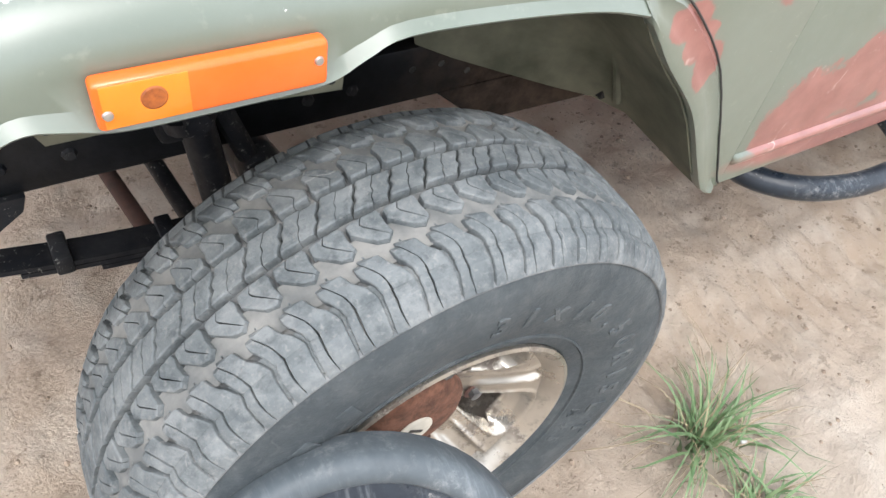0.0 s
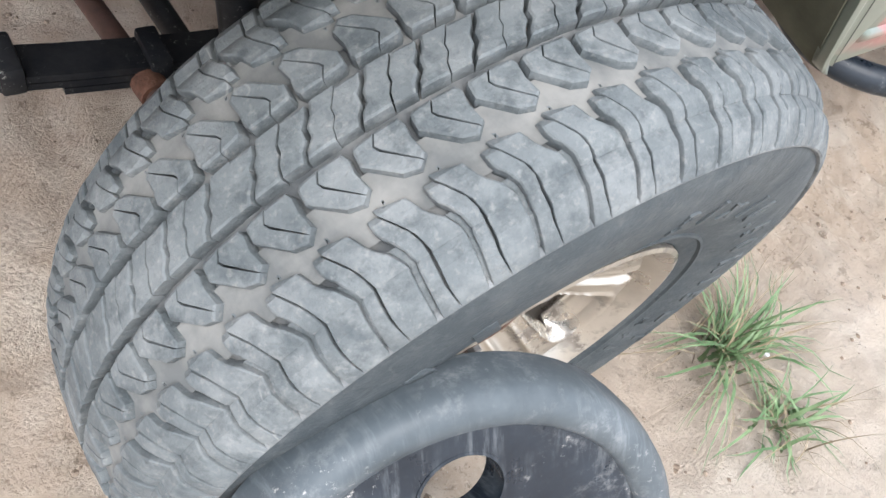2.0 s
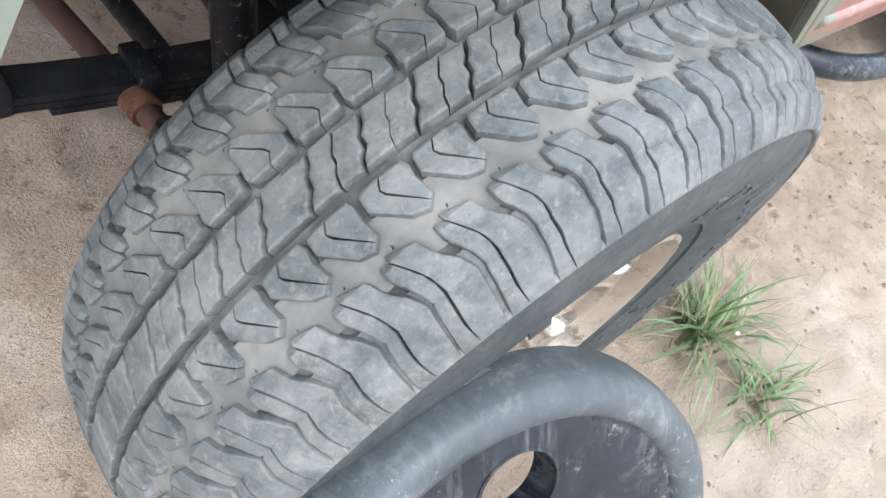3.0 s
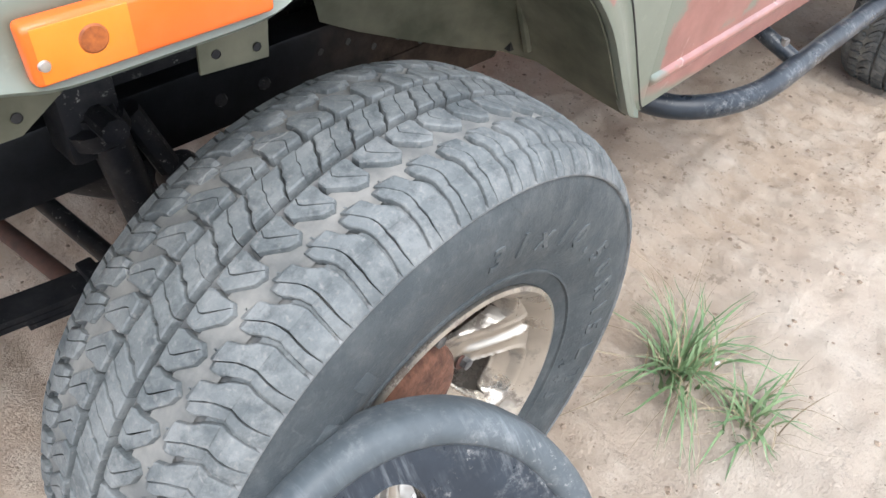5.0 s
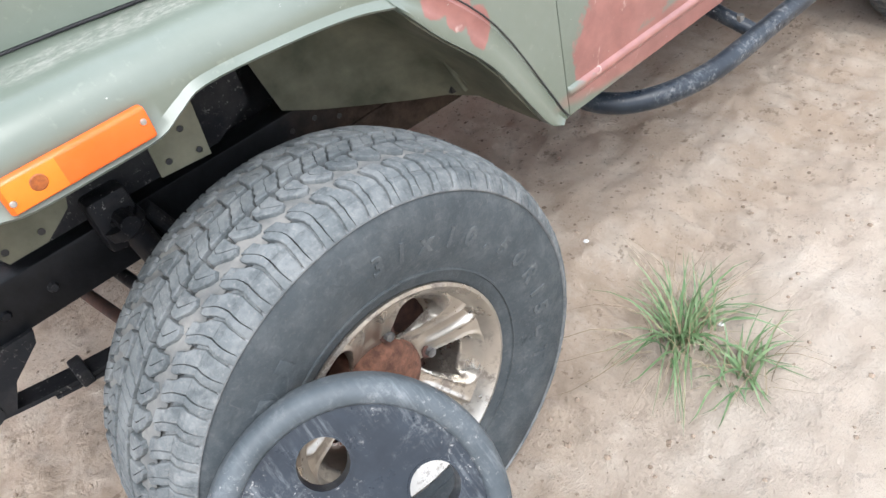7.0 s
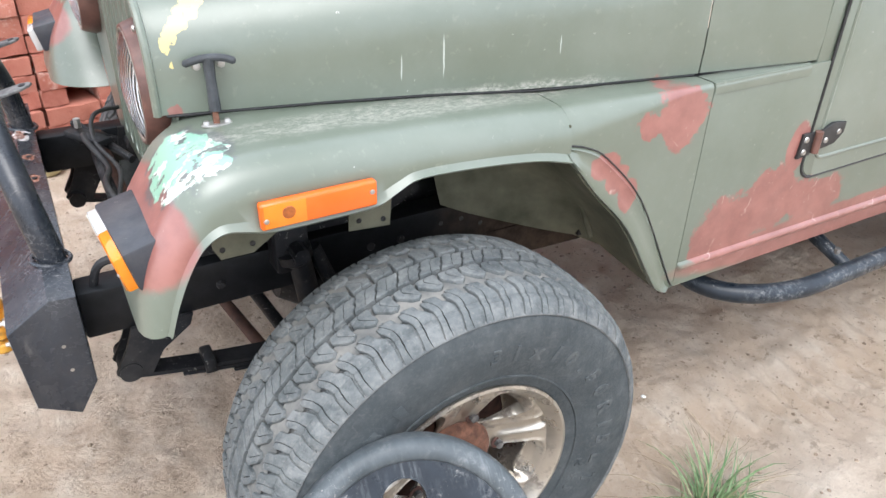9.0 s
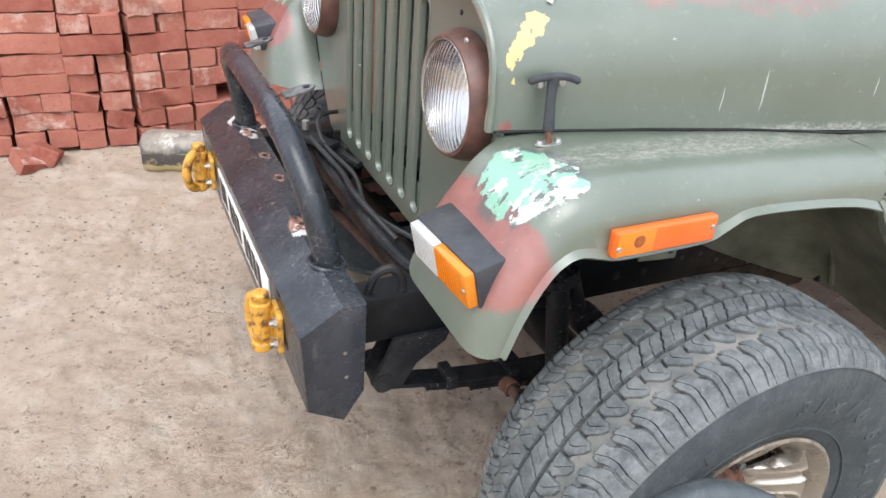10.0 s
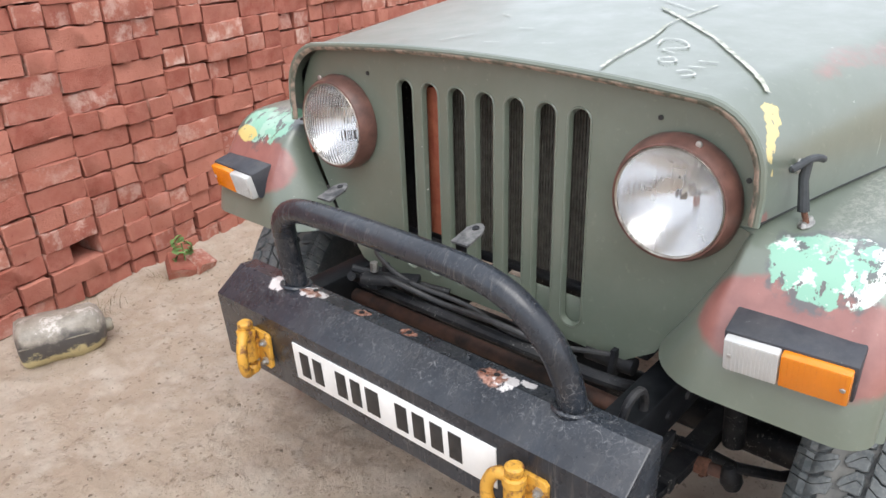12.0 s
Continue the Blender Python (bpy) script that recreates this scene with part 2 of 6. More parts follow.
def bumper_material(name, worn):
    """Chipped black paint on steel: fine scratches, and worn places with bare rust and white filler."""
    m = Nodes(name, 0.3)
    m.bsdf.inputs["Specular IOR Level"].default_value = 0.48
    base = m.mix(m.ramp(m.noise(8, 5), 0.3, 0.7), (0.010, 0.0125, 0.018), (0.026, 0.032, 0.042))
    grime = m.ramp(m.noise(9, 6, 0.7, m.stretch((1, 1, 0.35))), 0.42, 0.75, 0, 0.15)
    base = m.mix(grime, base, (0.17, 0.155, 0.140))
    runs = m.math("MULTIPLY", m.ramp(m.noise(1.0, 6, 0.75, m.stretch((40, 170, 7))), 0.54, 0.66), m.ramp(m.noise(8, 4, 0.6, m.vec("ADD", m.co, (5, 1, 2))), 0.44, 0.62, 0, 0.40))
    base = m.mix(runs, base, (0.22, 0.205, 0.185))
    lines = None
    for scale, shift, width in ((22, 1.0, 0.010), (37, 4.0, 0.012), (58, 7.0, 0.016)):
        d = m.math("ABSOLUTE", m.math("SUBTRACT", m.noise(scale, 2, 0.5, m.vec("ADD", m.co, (shift, shift * 2, 3))), 0.5))
        k = m.math("MULTIPLY", m.ramp(d, width, width * 0.3), m.ramp(m.noise(scale * 1.7, 4, 0.7, m.vec("ADD", m.co, (shift, 0, 9))), 0.50, 0.60))
        lines = k if lines is None else m.math("MAXIMUM", lines, k)
    top = m.patch((-0.585, 0.0, 0.69), (0.085, 0.62, 0.055), 0.05, 20.0, 0.15)
    base = m.mix(m.math("MULTIPLY", lines, m.ramp(top, 0, 1, 0.06, 0.34)), base, (0.33, 0.33, 0.33))
    speck = m.ramp(m.noise(150, 7, 0.82), 0.54, 0.70, 0, 0.42)
    base = m.mix(m.math("MULTIPLY", speck, m.ramp(top, 0, 1, 0.16, 0.85)), base, (0.34, 0.34, 0.34))
    if worn:
        for c, r in (((-0.592, 0.395, 0.676), (0.020, 0.030, 0.03)), ((-0.580, 0.300, 0.677), (0.016, 0.040, 0.02)), ((-0.585, -0.222, 0.677), (0.018, 0.026, 0.02)), ((-0.572, -0.262, 0.677), (0.010, 0.014, 0.02))):
            p = m.math("MULTIPLY", m.patch(c, r, 0.045, 45.0, 0.08), m.ramp(m.noise(60, 5, 0.7), 0.36, 0.42))
            base = m.mix(p, base, (0.66, 0.62, 0.60))
        for c, r in (((-0.575, 0.352, 0.677), (0.016, 0.022, 0.02)), ((-0.582, 0.298, 0.677), (0.012, 0.032, 0.02)), ((-0.577, 0.150, 0.677), (0.013, 0.020, 0.02)), ((-0.574, 0.020, 0.677), (0.012, 0.020, 0.02)), ((-0.586, -0.196, 0.677), (0.020, 0.030, 0.02))):
            p = m.math("MULTIPLY", m.patch(c, r, 0.03, 50.0, 0.10), m.ramp(m.noise(75, 5, 0.7), 0.38, 0.46))
            base = m.mix(p, base, m.mix(m.ramp(m.noise(90, 4), 0.4, 0.6), (0.20, 0.075, 0.045), (0.42, 0.23, 0.17)))
    m.color(base)
    m.rough(m.ramp(m.noise(18, 5), 0.3, 0.7, 0.17, 0.36))
    m.bump(m.math("ADD", m.noise(60, 4, 0.6), lines), 0.12, 0.0010)
    return m.mat


def stool_material(name, base_a, base_b, rough, marks):
    """Moulded plastic with dust and pale scuffs."""
    m = Nodes(name, rough)
    m.bsdf.inputs["Specular IOR Level"].default_value = 0.35
    base = m.mix(m.ramp(m.noise(9, 5), 0.3, 0.7), base_a, base_b)
    base = m.mix(m.ramp(m.noise(6, 6, 0.7, m.vec("ADD", m.co, (2, 3, 1))), 0.45, 0.72, 0, 0.35), base, tuple(min(1, c * 1.9 + 0.012) for c in base_b))
    haze = m.math("MULTIPLY", m.ramp(m.noise(70, 7, 0.8, m.vec("ADD", m.co, (4, 4, 1))), 0.50, 0.66), m.ramp(m.noise(9, 4, 0.6), 0.46, 0.62, 0, marks * 0.45))
    base = m.mix(haze, base, (0.36, 0.36, 0.35))
    streaks = m.math("MULTIPLY", m.ramp(m.noise(1.0, 6, 0.7, m.stretch((150, 16, 16))), 0.50, 0.68), m.ramp(m.noise(11, 4, 0.6, m.vec("ADD", m.co, (8, 1, 3))), 0.46, 0.66, 0, marks * 0.5))
    base = m.mix(streaks, base, (0.26, 0.28, 0.29))
    chips = m.math("MULTIPLY", m.ramp(m.noise(120, 6, 0.78), 0.585, 0.635), m.ramp(m.noise(12, 3), 0.52, 0.66, 0, marks))
    m.color(m.mix(chips, base, (0.46, 0.44, 0.41)))
    m.rough(m.ramp(m.noise(20, 5), 0.3, 0.7, rough, rough + 0.22))
    m.bump(m.noise(120, 4, 0.6), 0.15, 0.0008)
    return m.mat


def jug_material():
    """Cloudy plastic, darker across the middle and with a yellow lower part."""
    m = Nodes("grimy_cloudy_plastic", 0.4)
    sep = m.n.new("ShaderNodeSeparateXYZ")
    m.l.new(m.co, sep.inputs[0])
    z = m.math("ADD", sep.outputs["Z"], m.math("MULTIPLY", m.math("SUBTRACT", m.noise(11, 6, 0.7), 0.5), 0.16))
    col = m.mix(m.ramp(m.noise(20, 5), 0.35, 0.65), (0.20, 0.175, 0.14), (0.34, 0.305, 0.26))
    smear = m.ramp(m.noise(13, 7, 0.75, m.vec("ADD", m.co, (3, 5, 2))), 0.54, 0.62, 0, 0.75)
    col = m.mix(smear, col, (0.58, 0.53, 0.49))
    col = m.mix(m.ramp(z, 0.120, 0.085), col, (0.075, 0.068, 0.064))
    col = m.mix(m.ramp(z, 0.042, 0.028), col, (0.50, 0.42, 0.22))
    m.color(m.mix(m.ramp(m.noise(45, 5, 0.7), 0.55, 0.7, 0, 0.6), col, (0.16, 0.14, 0.115)))
    m.bump(m.noise(30, 5), 0.3, 0.004)
    return m.mat


def black_paint_material(name, worn=0.62, dust=0.25, gloss=0.32, spec=0.4, deep=1.0):
    m = Nodes(name, gloss)
    m.bsdf.inputs["Specular IOR Level"].default_value = spec
    base = m.mix(m.ramp(m.noise(10, 5), 0.3, 0.7), tuple(c * deep for c in (0.012, 0.013, 0.016)), tuple(c * deep for c in (0.024, 0.026, 0.031)))
    base = m.mix(m.ramp(m.noise(9, 6, 0.7), 0.42, 0.75, 0, dust), base, (0.20, 0.19, 0.175))
    scuff = m.math("MULTIPLY", m.ramp(m.noise(110, 6, 0.78), worn, worn + 0.05), m.ramp(m.noise(7, 3), 0.42, 0.62))
    base = m.mix(scuff, base, (0.30, 0.29, 0.27))
    m.color(base)
    m.rough(m.ramp(m.noise(16, 5), 0.3, 0.7, gloss, gloss + 0.28))
    m.bump(m.noise(70, 5, 0.65), 0.22, 0.0015)
    return m.mat


def rail_material():
    """Black chassis paint that is caked with brown dust behind the wheel."""
    m = Nodes("chassis_rail_paint", 0.5)
    m.bsdf.inputs["Specular IOR Level"].default_value = 0.2
    sep = m.n.new("ShaderNodeSeparateXYZ")
    m.l.new(m.co, sep.inputs[0])
    along = m.math("ADD", sep.outputs["X"], m.math("MULTIPLY", m.math("SUBTRACT", m.noise(9, 6, 0.7), 0.5), 0.35))
    black = m.mix(m.ramp(m.noise(30, 5), 0.35, 0.7), (0.005, 0.006, 0.007), (0.012, 0.013, 0.015))
    brown = m.mix(m.ramp(m.noise(26, 6, 0.7), 0.35, 0.65), (0.020, 0.015, 0.012), (0.062, 0.044, 0.033))
    m.color(m.mix(m.ramp(along, 0.16, 0.32), black, brown))
    m.rough(m.ramp(along, 0.16, 0.32, 0.42, 0.9))
    m.bump(m.noise(70, 5), 0.3, 0.002)
    return m.mat


def chrome_material():
    m = Nodes("worn_satin_rim", 0.3, 0.85)
    base = m.mix(m.ramp(m.noise(9, 5), 0.35, 0.65), (0.40, 0.37, 0.325), (0.56, 0.525, 0.465))
    rust = m.math("MULTIPLY", m.ramp(m.noise(26, 7, 0.74), 0.48, 0.56, 0, 0.9), m.ramp(m.noise(7, 4, 0.6, m.vec("ADD", m.co, (3, 6, 1))), 0.46, 0.57))
    m.color(m.mix(rust, base, (0.10, 0.078, 0.062)))
    m.rough(m.ramp(m.noise(22, 5), 0.35, 0.7, 0.25, 0.40))
    m.l.new(m.ramp(rust, 0.2, 0.8, 0.85, 0.1), m.bsdf.inputs["Metallic"])
    m.bump(m.noise(60, 5), 0.08, 0.0008)
    return m.mat


def amber_material(name, col, trans=0.35):
    m = Nodes(name, 0.14)
    m.color(m.mix(m.ramp(m.noise(18, 4), 0.3, 0.7), col, tuple(min(1, c * 1.15 + 0.01) for c in col)))
    m.bsdf.inputs["Transmission Weight"].default_value = trans
    m.bsdf.inputs["Coat Weight"].default_value = 0.3
    m.bsdf.inputs["Subsurface Weight"].default_value = 0.0
    return m.mat


def glass_material():
    m = Nodes("lamp_glass", 0.02)
    m.bsdf.inputs["Transmission Weight"].default_value = 1.0
    m.bsdf.inputs["IOR"].default_value = 1.35
    w = m.n.new("ShaderNodeTexWave")
    w.inputs["Scale"].default_value = 32.0
    w.bands_direction = "Y"
    m.l.new(m.co, w.inputs["Vector"])
    m.bump(m.math("ADD", w.outputs["Fac"], m.math("MULTIPLY", m.noise(14, 3), 1.2)), 0.42, 0.0016)
    return m.mat


PAINT = paint_material()
SAND = sand_material()
BRICK = brick_material()
RUBBER = rubber_material("dusty_tyre_rubber", 1.0)
SIDEWALL = rubber_material("tyre_sidewall_rubber", 0.36, (0.058, 0.069, 0.075), 0.10)
LETTERS = rubber_material("worn_raised_rubber", 0.55, (0.100, 0.110, 0.114), 0.1)
PALE_RUBBER = rubber_material("scuffed_pale_rubber", 0.9, (0.235, 0.238, 0.235))
BLACK = bumper_material("scuffed_black_paint", False)
BUMPER_PAINT = bumper_material("scuffed_bumper_paint", True)
CHASSIS = black_paint_material("greasy_black_chassis", 0.60, 0.17, 0.38, 0.22, 0.6)
PLASTIC = black_paint_material("lamp_housing_plastic", 0.64, 0.30, 0.36, 0.35, 2.2)
GROOVE = simple("dusty_tread_groove", (0.115, 0.118, 0.114), (0.215, 0.210, 0.194), 20, 0.95, 0.0, 0.4, 0.002, (0.38, 0.64))
DARK_GROOVE = simple("dark_tread_groove", (0.075, 0.079, 0.081), (0.190, 0.188, 0.178), 26, 0.95, 0.0, 0.4, 0.002, (0.40, 0.66))
# rim paler than the seat: dust, and sky sheen put into the colour
STOOL_RIM = stool_material("dusty_sheen_plastic", (0.040, 0.050, 0.056), (0.076, 0.088, 0.096), 0.38, 0.7)
STOOL = stool_material("worn_black_plastic", (0.007, 0.010, 0.015), (0.018, 0.025, 0.034), 0.24, 0.9)
CHROME = chrome_material()
STEEL = simple("dull_zinc_steel", (0.35, 0.34, 0.32), (0.55, 0.54, 0.52), 60, 0.35, 0.9)
DRUM = simple("dark_rusty_drum", (0.045, 0.022, 0.018), (0.11, 0.055, 0.042), 40, 0.8)
REDOX = simple("red_oxide_paint", (0.26, 0.06, 0.03), (0.36, 0.11, 0.055), 30, 0.6)
ROD = simple("brown_rusty_rod", (0.030, 0.022, 0.019), (0.125, 0.060, 0.042), 16, 0.7)
RAIL = rail_material()
RUST = simple("rusty_iron", (0.075, 0.034, 0.022), (0.190, 0.088, 0.055), 60, 0.85, 0.0, 0.6, 0.003)
TAB = simple("scuffed_grey_steel", (0.035, 0.036, 0.038), (0.20, 0.196, 0.19), 45, 0.5, 0.2)
WORN_LIP = simple("worn_brown_lip", (0.095, 0.095, 0.070), (0.30, 0.225, 0.175), 50, 0.6, 0.0, 0.3, 0.002, (0.42, 0.58))
BEZEL = simple("rust_brown_paint", (0.085, 0.042, 0.034), (0.165, 0.080, 0.062), 25, 0.34, 0.0, 0.1)
YELLOW = simple("chipped_yellow_paint", (0.16, 0.062, 0.022), (0.60, 0.315, 0.045), 42, 0.42, 0.0, 0.35, 0.002, (0.37, 0.50))
MUDDY = simple("muddy_olive_sheet", (0.066, 0.070, 0.044), (0.165, 0.158, 0.110), 9, 0.6, 0.0, 0.25, 0.002, (0.36, 0.70))
WHITE = simple("white_plate_paint", (0.76, 0.76, 0.74), (0.84, 0.84, 0.82), 18, 0.4, 0.0, 0.03)
LATCH = simple("faded_black_rubber", (0.022, 0.026, 0.030), (0.050, 0.056, 0.062), 40, 0.5)
INK = simple("black_lettering", (0.015, 0.015, 0.016), (0.03, 0.03, 0.03), 40, 0.4)
AMBER = amber_material("amber_lens", (0.86, 0.27, 0.010), 0.28)
YELLOWISH = amber_material("yellow_orange_lens", (0.85, 0.24, 0.012), 0.25)
ORANGE = amber_material("orange_marker_lens", (0.80, 0.13, 0.006), 0.15)
CLEAR = amber_material("clear_lens", (0.76, 0.76, 0.74), 0.4)
BULB = simple("brown_bulb_stain", (0.20, 0.05, 0.01), (0.40, 0.11, 0.02), 120, 0.4)
GLASS = glass_material()
MIRROR = simple("lamp_reflector", (0.84, 0.84, 0.84), (0.90, 0.90, 0.90), 20, 0.17, 1.0, 0.0)
RADIATOR = simple("radiator_core", (0.085, 0.078, 0.066), (0.155, 0.142, 0.122), 60, 0.75, 0.1)
GRASS = simple("green_grass", (0.062, 0.130, 0.044), (0.200, 0.275, 0.135), 26, 0.5, 0.0, 0.05)
STRAW = simple("dry_grass", (0.17, 0.125, 0.075), (0.36, 0.29, 0.18), 12, 0.7)
LEAFY = simple("weed_leaf", (0.085, 0.175, 0.045), (0.20, 0.31, 0.10), 20, 0.5)
JUG = jug_material()
JUG_SEAM = simple("yellowed_plastic_seam", (0.13, 0.115, 0.09), (0.25, 0.22, 0.17), 30, 0.5)
CHALK = simple("chalk_scratch", (0.34, 0.37, 0.33), (0.64, 0.66, 0.63), 60, 0.8)
TRAIL = simple("faded_paint_trail", (0.24, 0.26, 0.21), (0.52, 0.52, 0.44), 38, 0.4, 0.0, 0.1, 0.001, (0.42, 0.58))
STICKER = simple("pale_round_sticker", (0.55, 0.52, 0.44), (0.66, 0.63, 0.55), 60, 0.6)
CLOD = simple("soil_crumb", (0.16, 0.118, 0.085), (0.36, 0.280, 0.212), 40, 0.95, 0.0, 0.4, 0.003)


# ---- building helpers ----
def finish(name, bm, material, sharp=32.0):
    bmesh.ops.remove_doubles(bm, verts=bm.verts, dist=1e-6)
    bmesh.ops.recalc_face_normals(bm, faces=bm.faces)
    me = bpy.data.meshes.new(name)
    bm.to_mesh(me)
    bm.free()
    for p in me.polygons:
        p.use_smooth = True
    me.set_sharp_from_angle(angle=radians(sharp))
    me.materials.append(material)
    return me


def part(name, bm, material, parent=None, label="", sharp=32.0):
    ob = new(name, finish(name, bm, material, sharp))
    if parent is not None:
        ob.parent = parent
    if label:
        tagged(ob, label)
    return ob


def root(name, label, category, at=(0, 0, 0), group=""):
    ob = new(name)
    ob.location = at
    return tagged(ob, label, category, group)


def join(*parts):
    """One bmesh out of several."""
    out = bmesh.new()
    for b in parts:
        me = bpy.data.meshes.new("joined")
        b.to_mesh(me)
        b.free()
        out.from_mesh(me)
        bpy.data.meshes.remove(me)
    return out


def box(size, m=None, bevel=0.0, seg=2):
    bm = bmesh.new()
    bmesh.ops.create_cube(bm, size=1.0)
    bmesh.ops.scale(bm, vec=size, verts=bm.verts)
    if bevel:
        bmesh.ops.bevel(bm, geom=bm.edges[:], offset=bevel, segments=seg, profile=0.5, affect="EDGES")
    if m is not None:
        bmesh.ops.transform(bm, matrix=m, verts=bm.verts)
    return bm


def slab(poly, y0, y1, bevel=0.0, plane="xz"):
    """A plate with an outline in the x-z plane (or x-y, y-z), from y0 to y1."""
    def put(a, b, c):
        return {"xz": (a, c, b), "xy": (a, b, c), "yz": (c, a, b)}[plane]
    n = len(poly)
    bm = bmesh.new()
    a = [bm.verts.new(put(p[0], p[1], y0)) for p in poly]
    b = [bm.verts.new(put(p[0], p[1], y1)) for p in poly]
    ends = [bm.faces.new(a), bm.faces.new(b[::-1])]
    for i in range(n):
        bm.faces.new((a[i], b[i], b[(i + 1) % n], a[(i + 1) % n]))
    if bevel:
        edges = {e for f in ends for e in f.edges}
        bmesh.ops.bevel(bm, geom=list(edges), offset=bevel, segments=2, profile=0.5, affect="EDGES")
    return bm


def spline(pts, n=6, closed=False):
    """Catmull-Rom through the points."""
    P = [Vector(p) for p in pts]
    out = []
    k = len(P)
    for i in range(k if closed else k - 1):
        a, b, c, d = (P[(i - 1) % k], P[i], P[(i + 1) % k], P[(i + 2) % k]) if closed else (P[max(i - 1, 0)], P[i], P[i + 1], P[min(i + 2, k - 1)])
        for j in range(n):
            t = j / n
            out.append(0.5 * ((2 * b) + (c - a) * t + (2 * a - 5 * b + 4 * c - d) * t * t + (3 * b - a - 3 * c + d) * t ** 3))
    if not closed:
        out.append(P[-1])
    return out


def tube(pts, r, sides=14, cap=True, closed=False):
    """A round bar along points; r may be a list."""
    P = [Vector(p) for p in pts]
    rs = r if isinstance(r, (list, tuple)) else [r] * len(P)
    bm = bmesh.new()
    rings, up = [], None
    for i, p in enumerate(P):
        if closed:
            d = (P[(i + 1) % len(P)] - P[i - 1]).normalized()
        else:
            d = (P[min(i + 1, len(P) - 1)] - P[max(i - 1, 0)]).normalized()
        if up is None:
            up = Vector((0, 0, 1)) if abs(d.z) < 0.9 else Vector((1, 0, 0))
        s = d.cross(up).normalized()
        up = s.cross(d).normalized()
        rings.append([bm.verts.new(p + rs[i] * (math.cos(a) * s + math.sin(a) * up)) for a in (2 * math.pi * k / sides for k in range(sides))])
    m = len(rings)
    for i in range(m if closed else m - 1):
        a, b = rings[i], rings[(i + 1) % m]
        for k in range(sides):
            bm.faces.new((a[k], a[(k + 1) % sides], b[(k + 1) % sides], b[k]))
    if cap and not closed:
        bm.faces.new(rings[0][::-1])
        bm.faces.new(rings[-1])
    return bm


def lathe(profile, n=48, m=None, closed=False):
    """A body of revolution round the y axis; profile: (radius, y)."""
    bm = bmesh.new()
    rings = []
    for r, y in profile:
        if r < 1e-6:
            rings.append([bm.verts.new((0, y, 0))])
        else:
            rings.append([bm.verts.new((r * math.cos(2 * math.pi * k / n), y, r * math.sin(2 * math.pi * k / n))) for k in range(n)])
    pairs = list(zip(rings, rings[1:])) + ([(rings[-1], rings[0])] if closed else [])
    for a, b in pairs:
        for k in range(n):
            q = [a[k % len(a)], a[(k + 1) % len(a)], b[(k + 1) % len(b)], b[k % len(b)]]
            q = list(dict.fromkeys(q))
            if len(q) > 2:
                bm.faces.new(q)
    if m is not None:
        bmesh.ops.transform(bm, matrix=m, verts=bm.verts)
    return bm


def grid(rows):
    """A sheet through rows of points."""
    bm = bmesh.new()
    vs = [[bm.verts.new(p) for p in r] for r in rows]
    for a, b in zip(vs, vs[1:]):
        for i in range(len(a) - 1):
            q = list(dict.fromkeys((a[i], a[i + 1], b[i + 1], b[i])))
            if len(q) > 2:
                bm.faces.new(q)
    return bm


def thicken(bm, t):
    bmesh.ops.recalc_face_normals(bm, faces=bm.faces)
    bmesh.ops.solidify(bm, geom=bm.faces[:], thickness=t)
    return bm


def mirrored(bm):
    bmesh.ops.scale(bm, vec=(1, -1, 1), verts=bm.verts)
    bmesh.ops.reverse_faces(bm, faces=bm.faces)
    return bm


def moved(bm, m):
    bmesh.ops.transform(bm, matrix=m, verts=bm.verts)
    return bm


def ellipse(cx, cz, rx, rz, n=20):
    return [(cx + rx * math.cos(2 * math.pi * k / n), cz + rz * math.sin(2 * math.pi * k / n)) for k in range(n)]


# ---- ground ----
def ground_height(x, y):
    h = 0.022 * noise.noise((x * 1.1, y * 1.1, 0.3)) + 0.010 * noise.noise((x * 4.3, y * 4.3, 2.0))
    h += 0.011 * noise.noise((x * 13, y * 13, 5.0)) + 0.006 * noise.noise((x * 38, y * 38, 3.0)) * max(0.0, noise.noise((x * 2.5, y * 2.5, 4.0)) + 0.4) + 0.011 * max(0.0, noise.noise((x * 30, y * 30, 1.0))) - 0.005 * max(0.0, noise.noise((x * 22, y * 22, 8.0)))
    t = x * 0.80 - y * 0.60
    h += 0.011 * noise.noise((t * 9, (x * 0.6 + y * 0.8) * 2.2, 3.0)) + 0.007 * abs(noise.noise((x * 7.5, y * 7.5, 6.0)))
    h -= 0.050 * math.exp(-(((x - 0.25) / 0.55) ** 2 + ((y + 1.0) / 0.40) ** 2))
    h -= 0.035 * math.exp(-((y + 0.80) / 0.17) ** 2) * (1 if x > 0.1 else 0.0) * min(1, max(0, (x - 0.1) * 3)) * (0.7 + 0.3 * math.sin(x * 90))
    return h


def axis(lo, hi, step):
    c = [lo + step * i for i in range(int((hi - lo) / step) + 1)]
    out, d = [], step
    for _ in range(34):
        d *= 1.32
        out.append((out[-1] if out else 0.0) + d)
    return [lo - v for v in out[::-1]] + c + [c[-1] + v for v in out]


def build_ground():
    xs, ys = axis(-2.2, 2.1, 0.0125), axis(-1.9, 2.2, 0.0125)
    verts = [(x, y, ground_height(x, y)) for y in ys for x in xs]
    w = len(xs)
    faces = [(j * w + i, j * w + i + 1, (j + 1) * w + i + 1, (j + 1) * w + i) for j in range(len(ys) - 1) for i in range(w - 1)]
    me = bpy.data.meshes.new("ground")
    me.from_pydata(verts, [], faces)
    for p in me.polygons:
        p.use_smooth = True
    me.materials.append(SAND)
    tagged(new("ground", me), "bare sandy beige soil with crumbs, ruts and footprints", "ground", kind="structure")


build_ground()


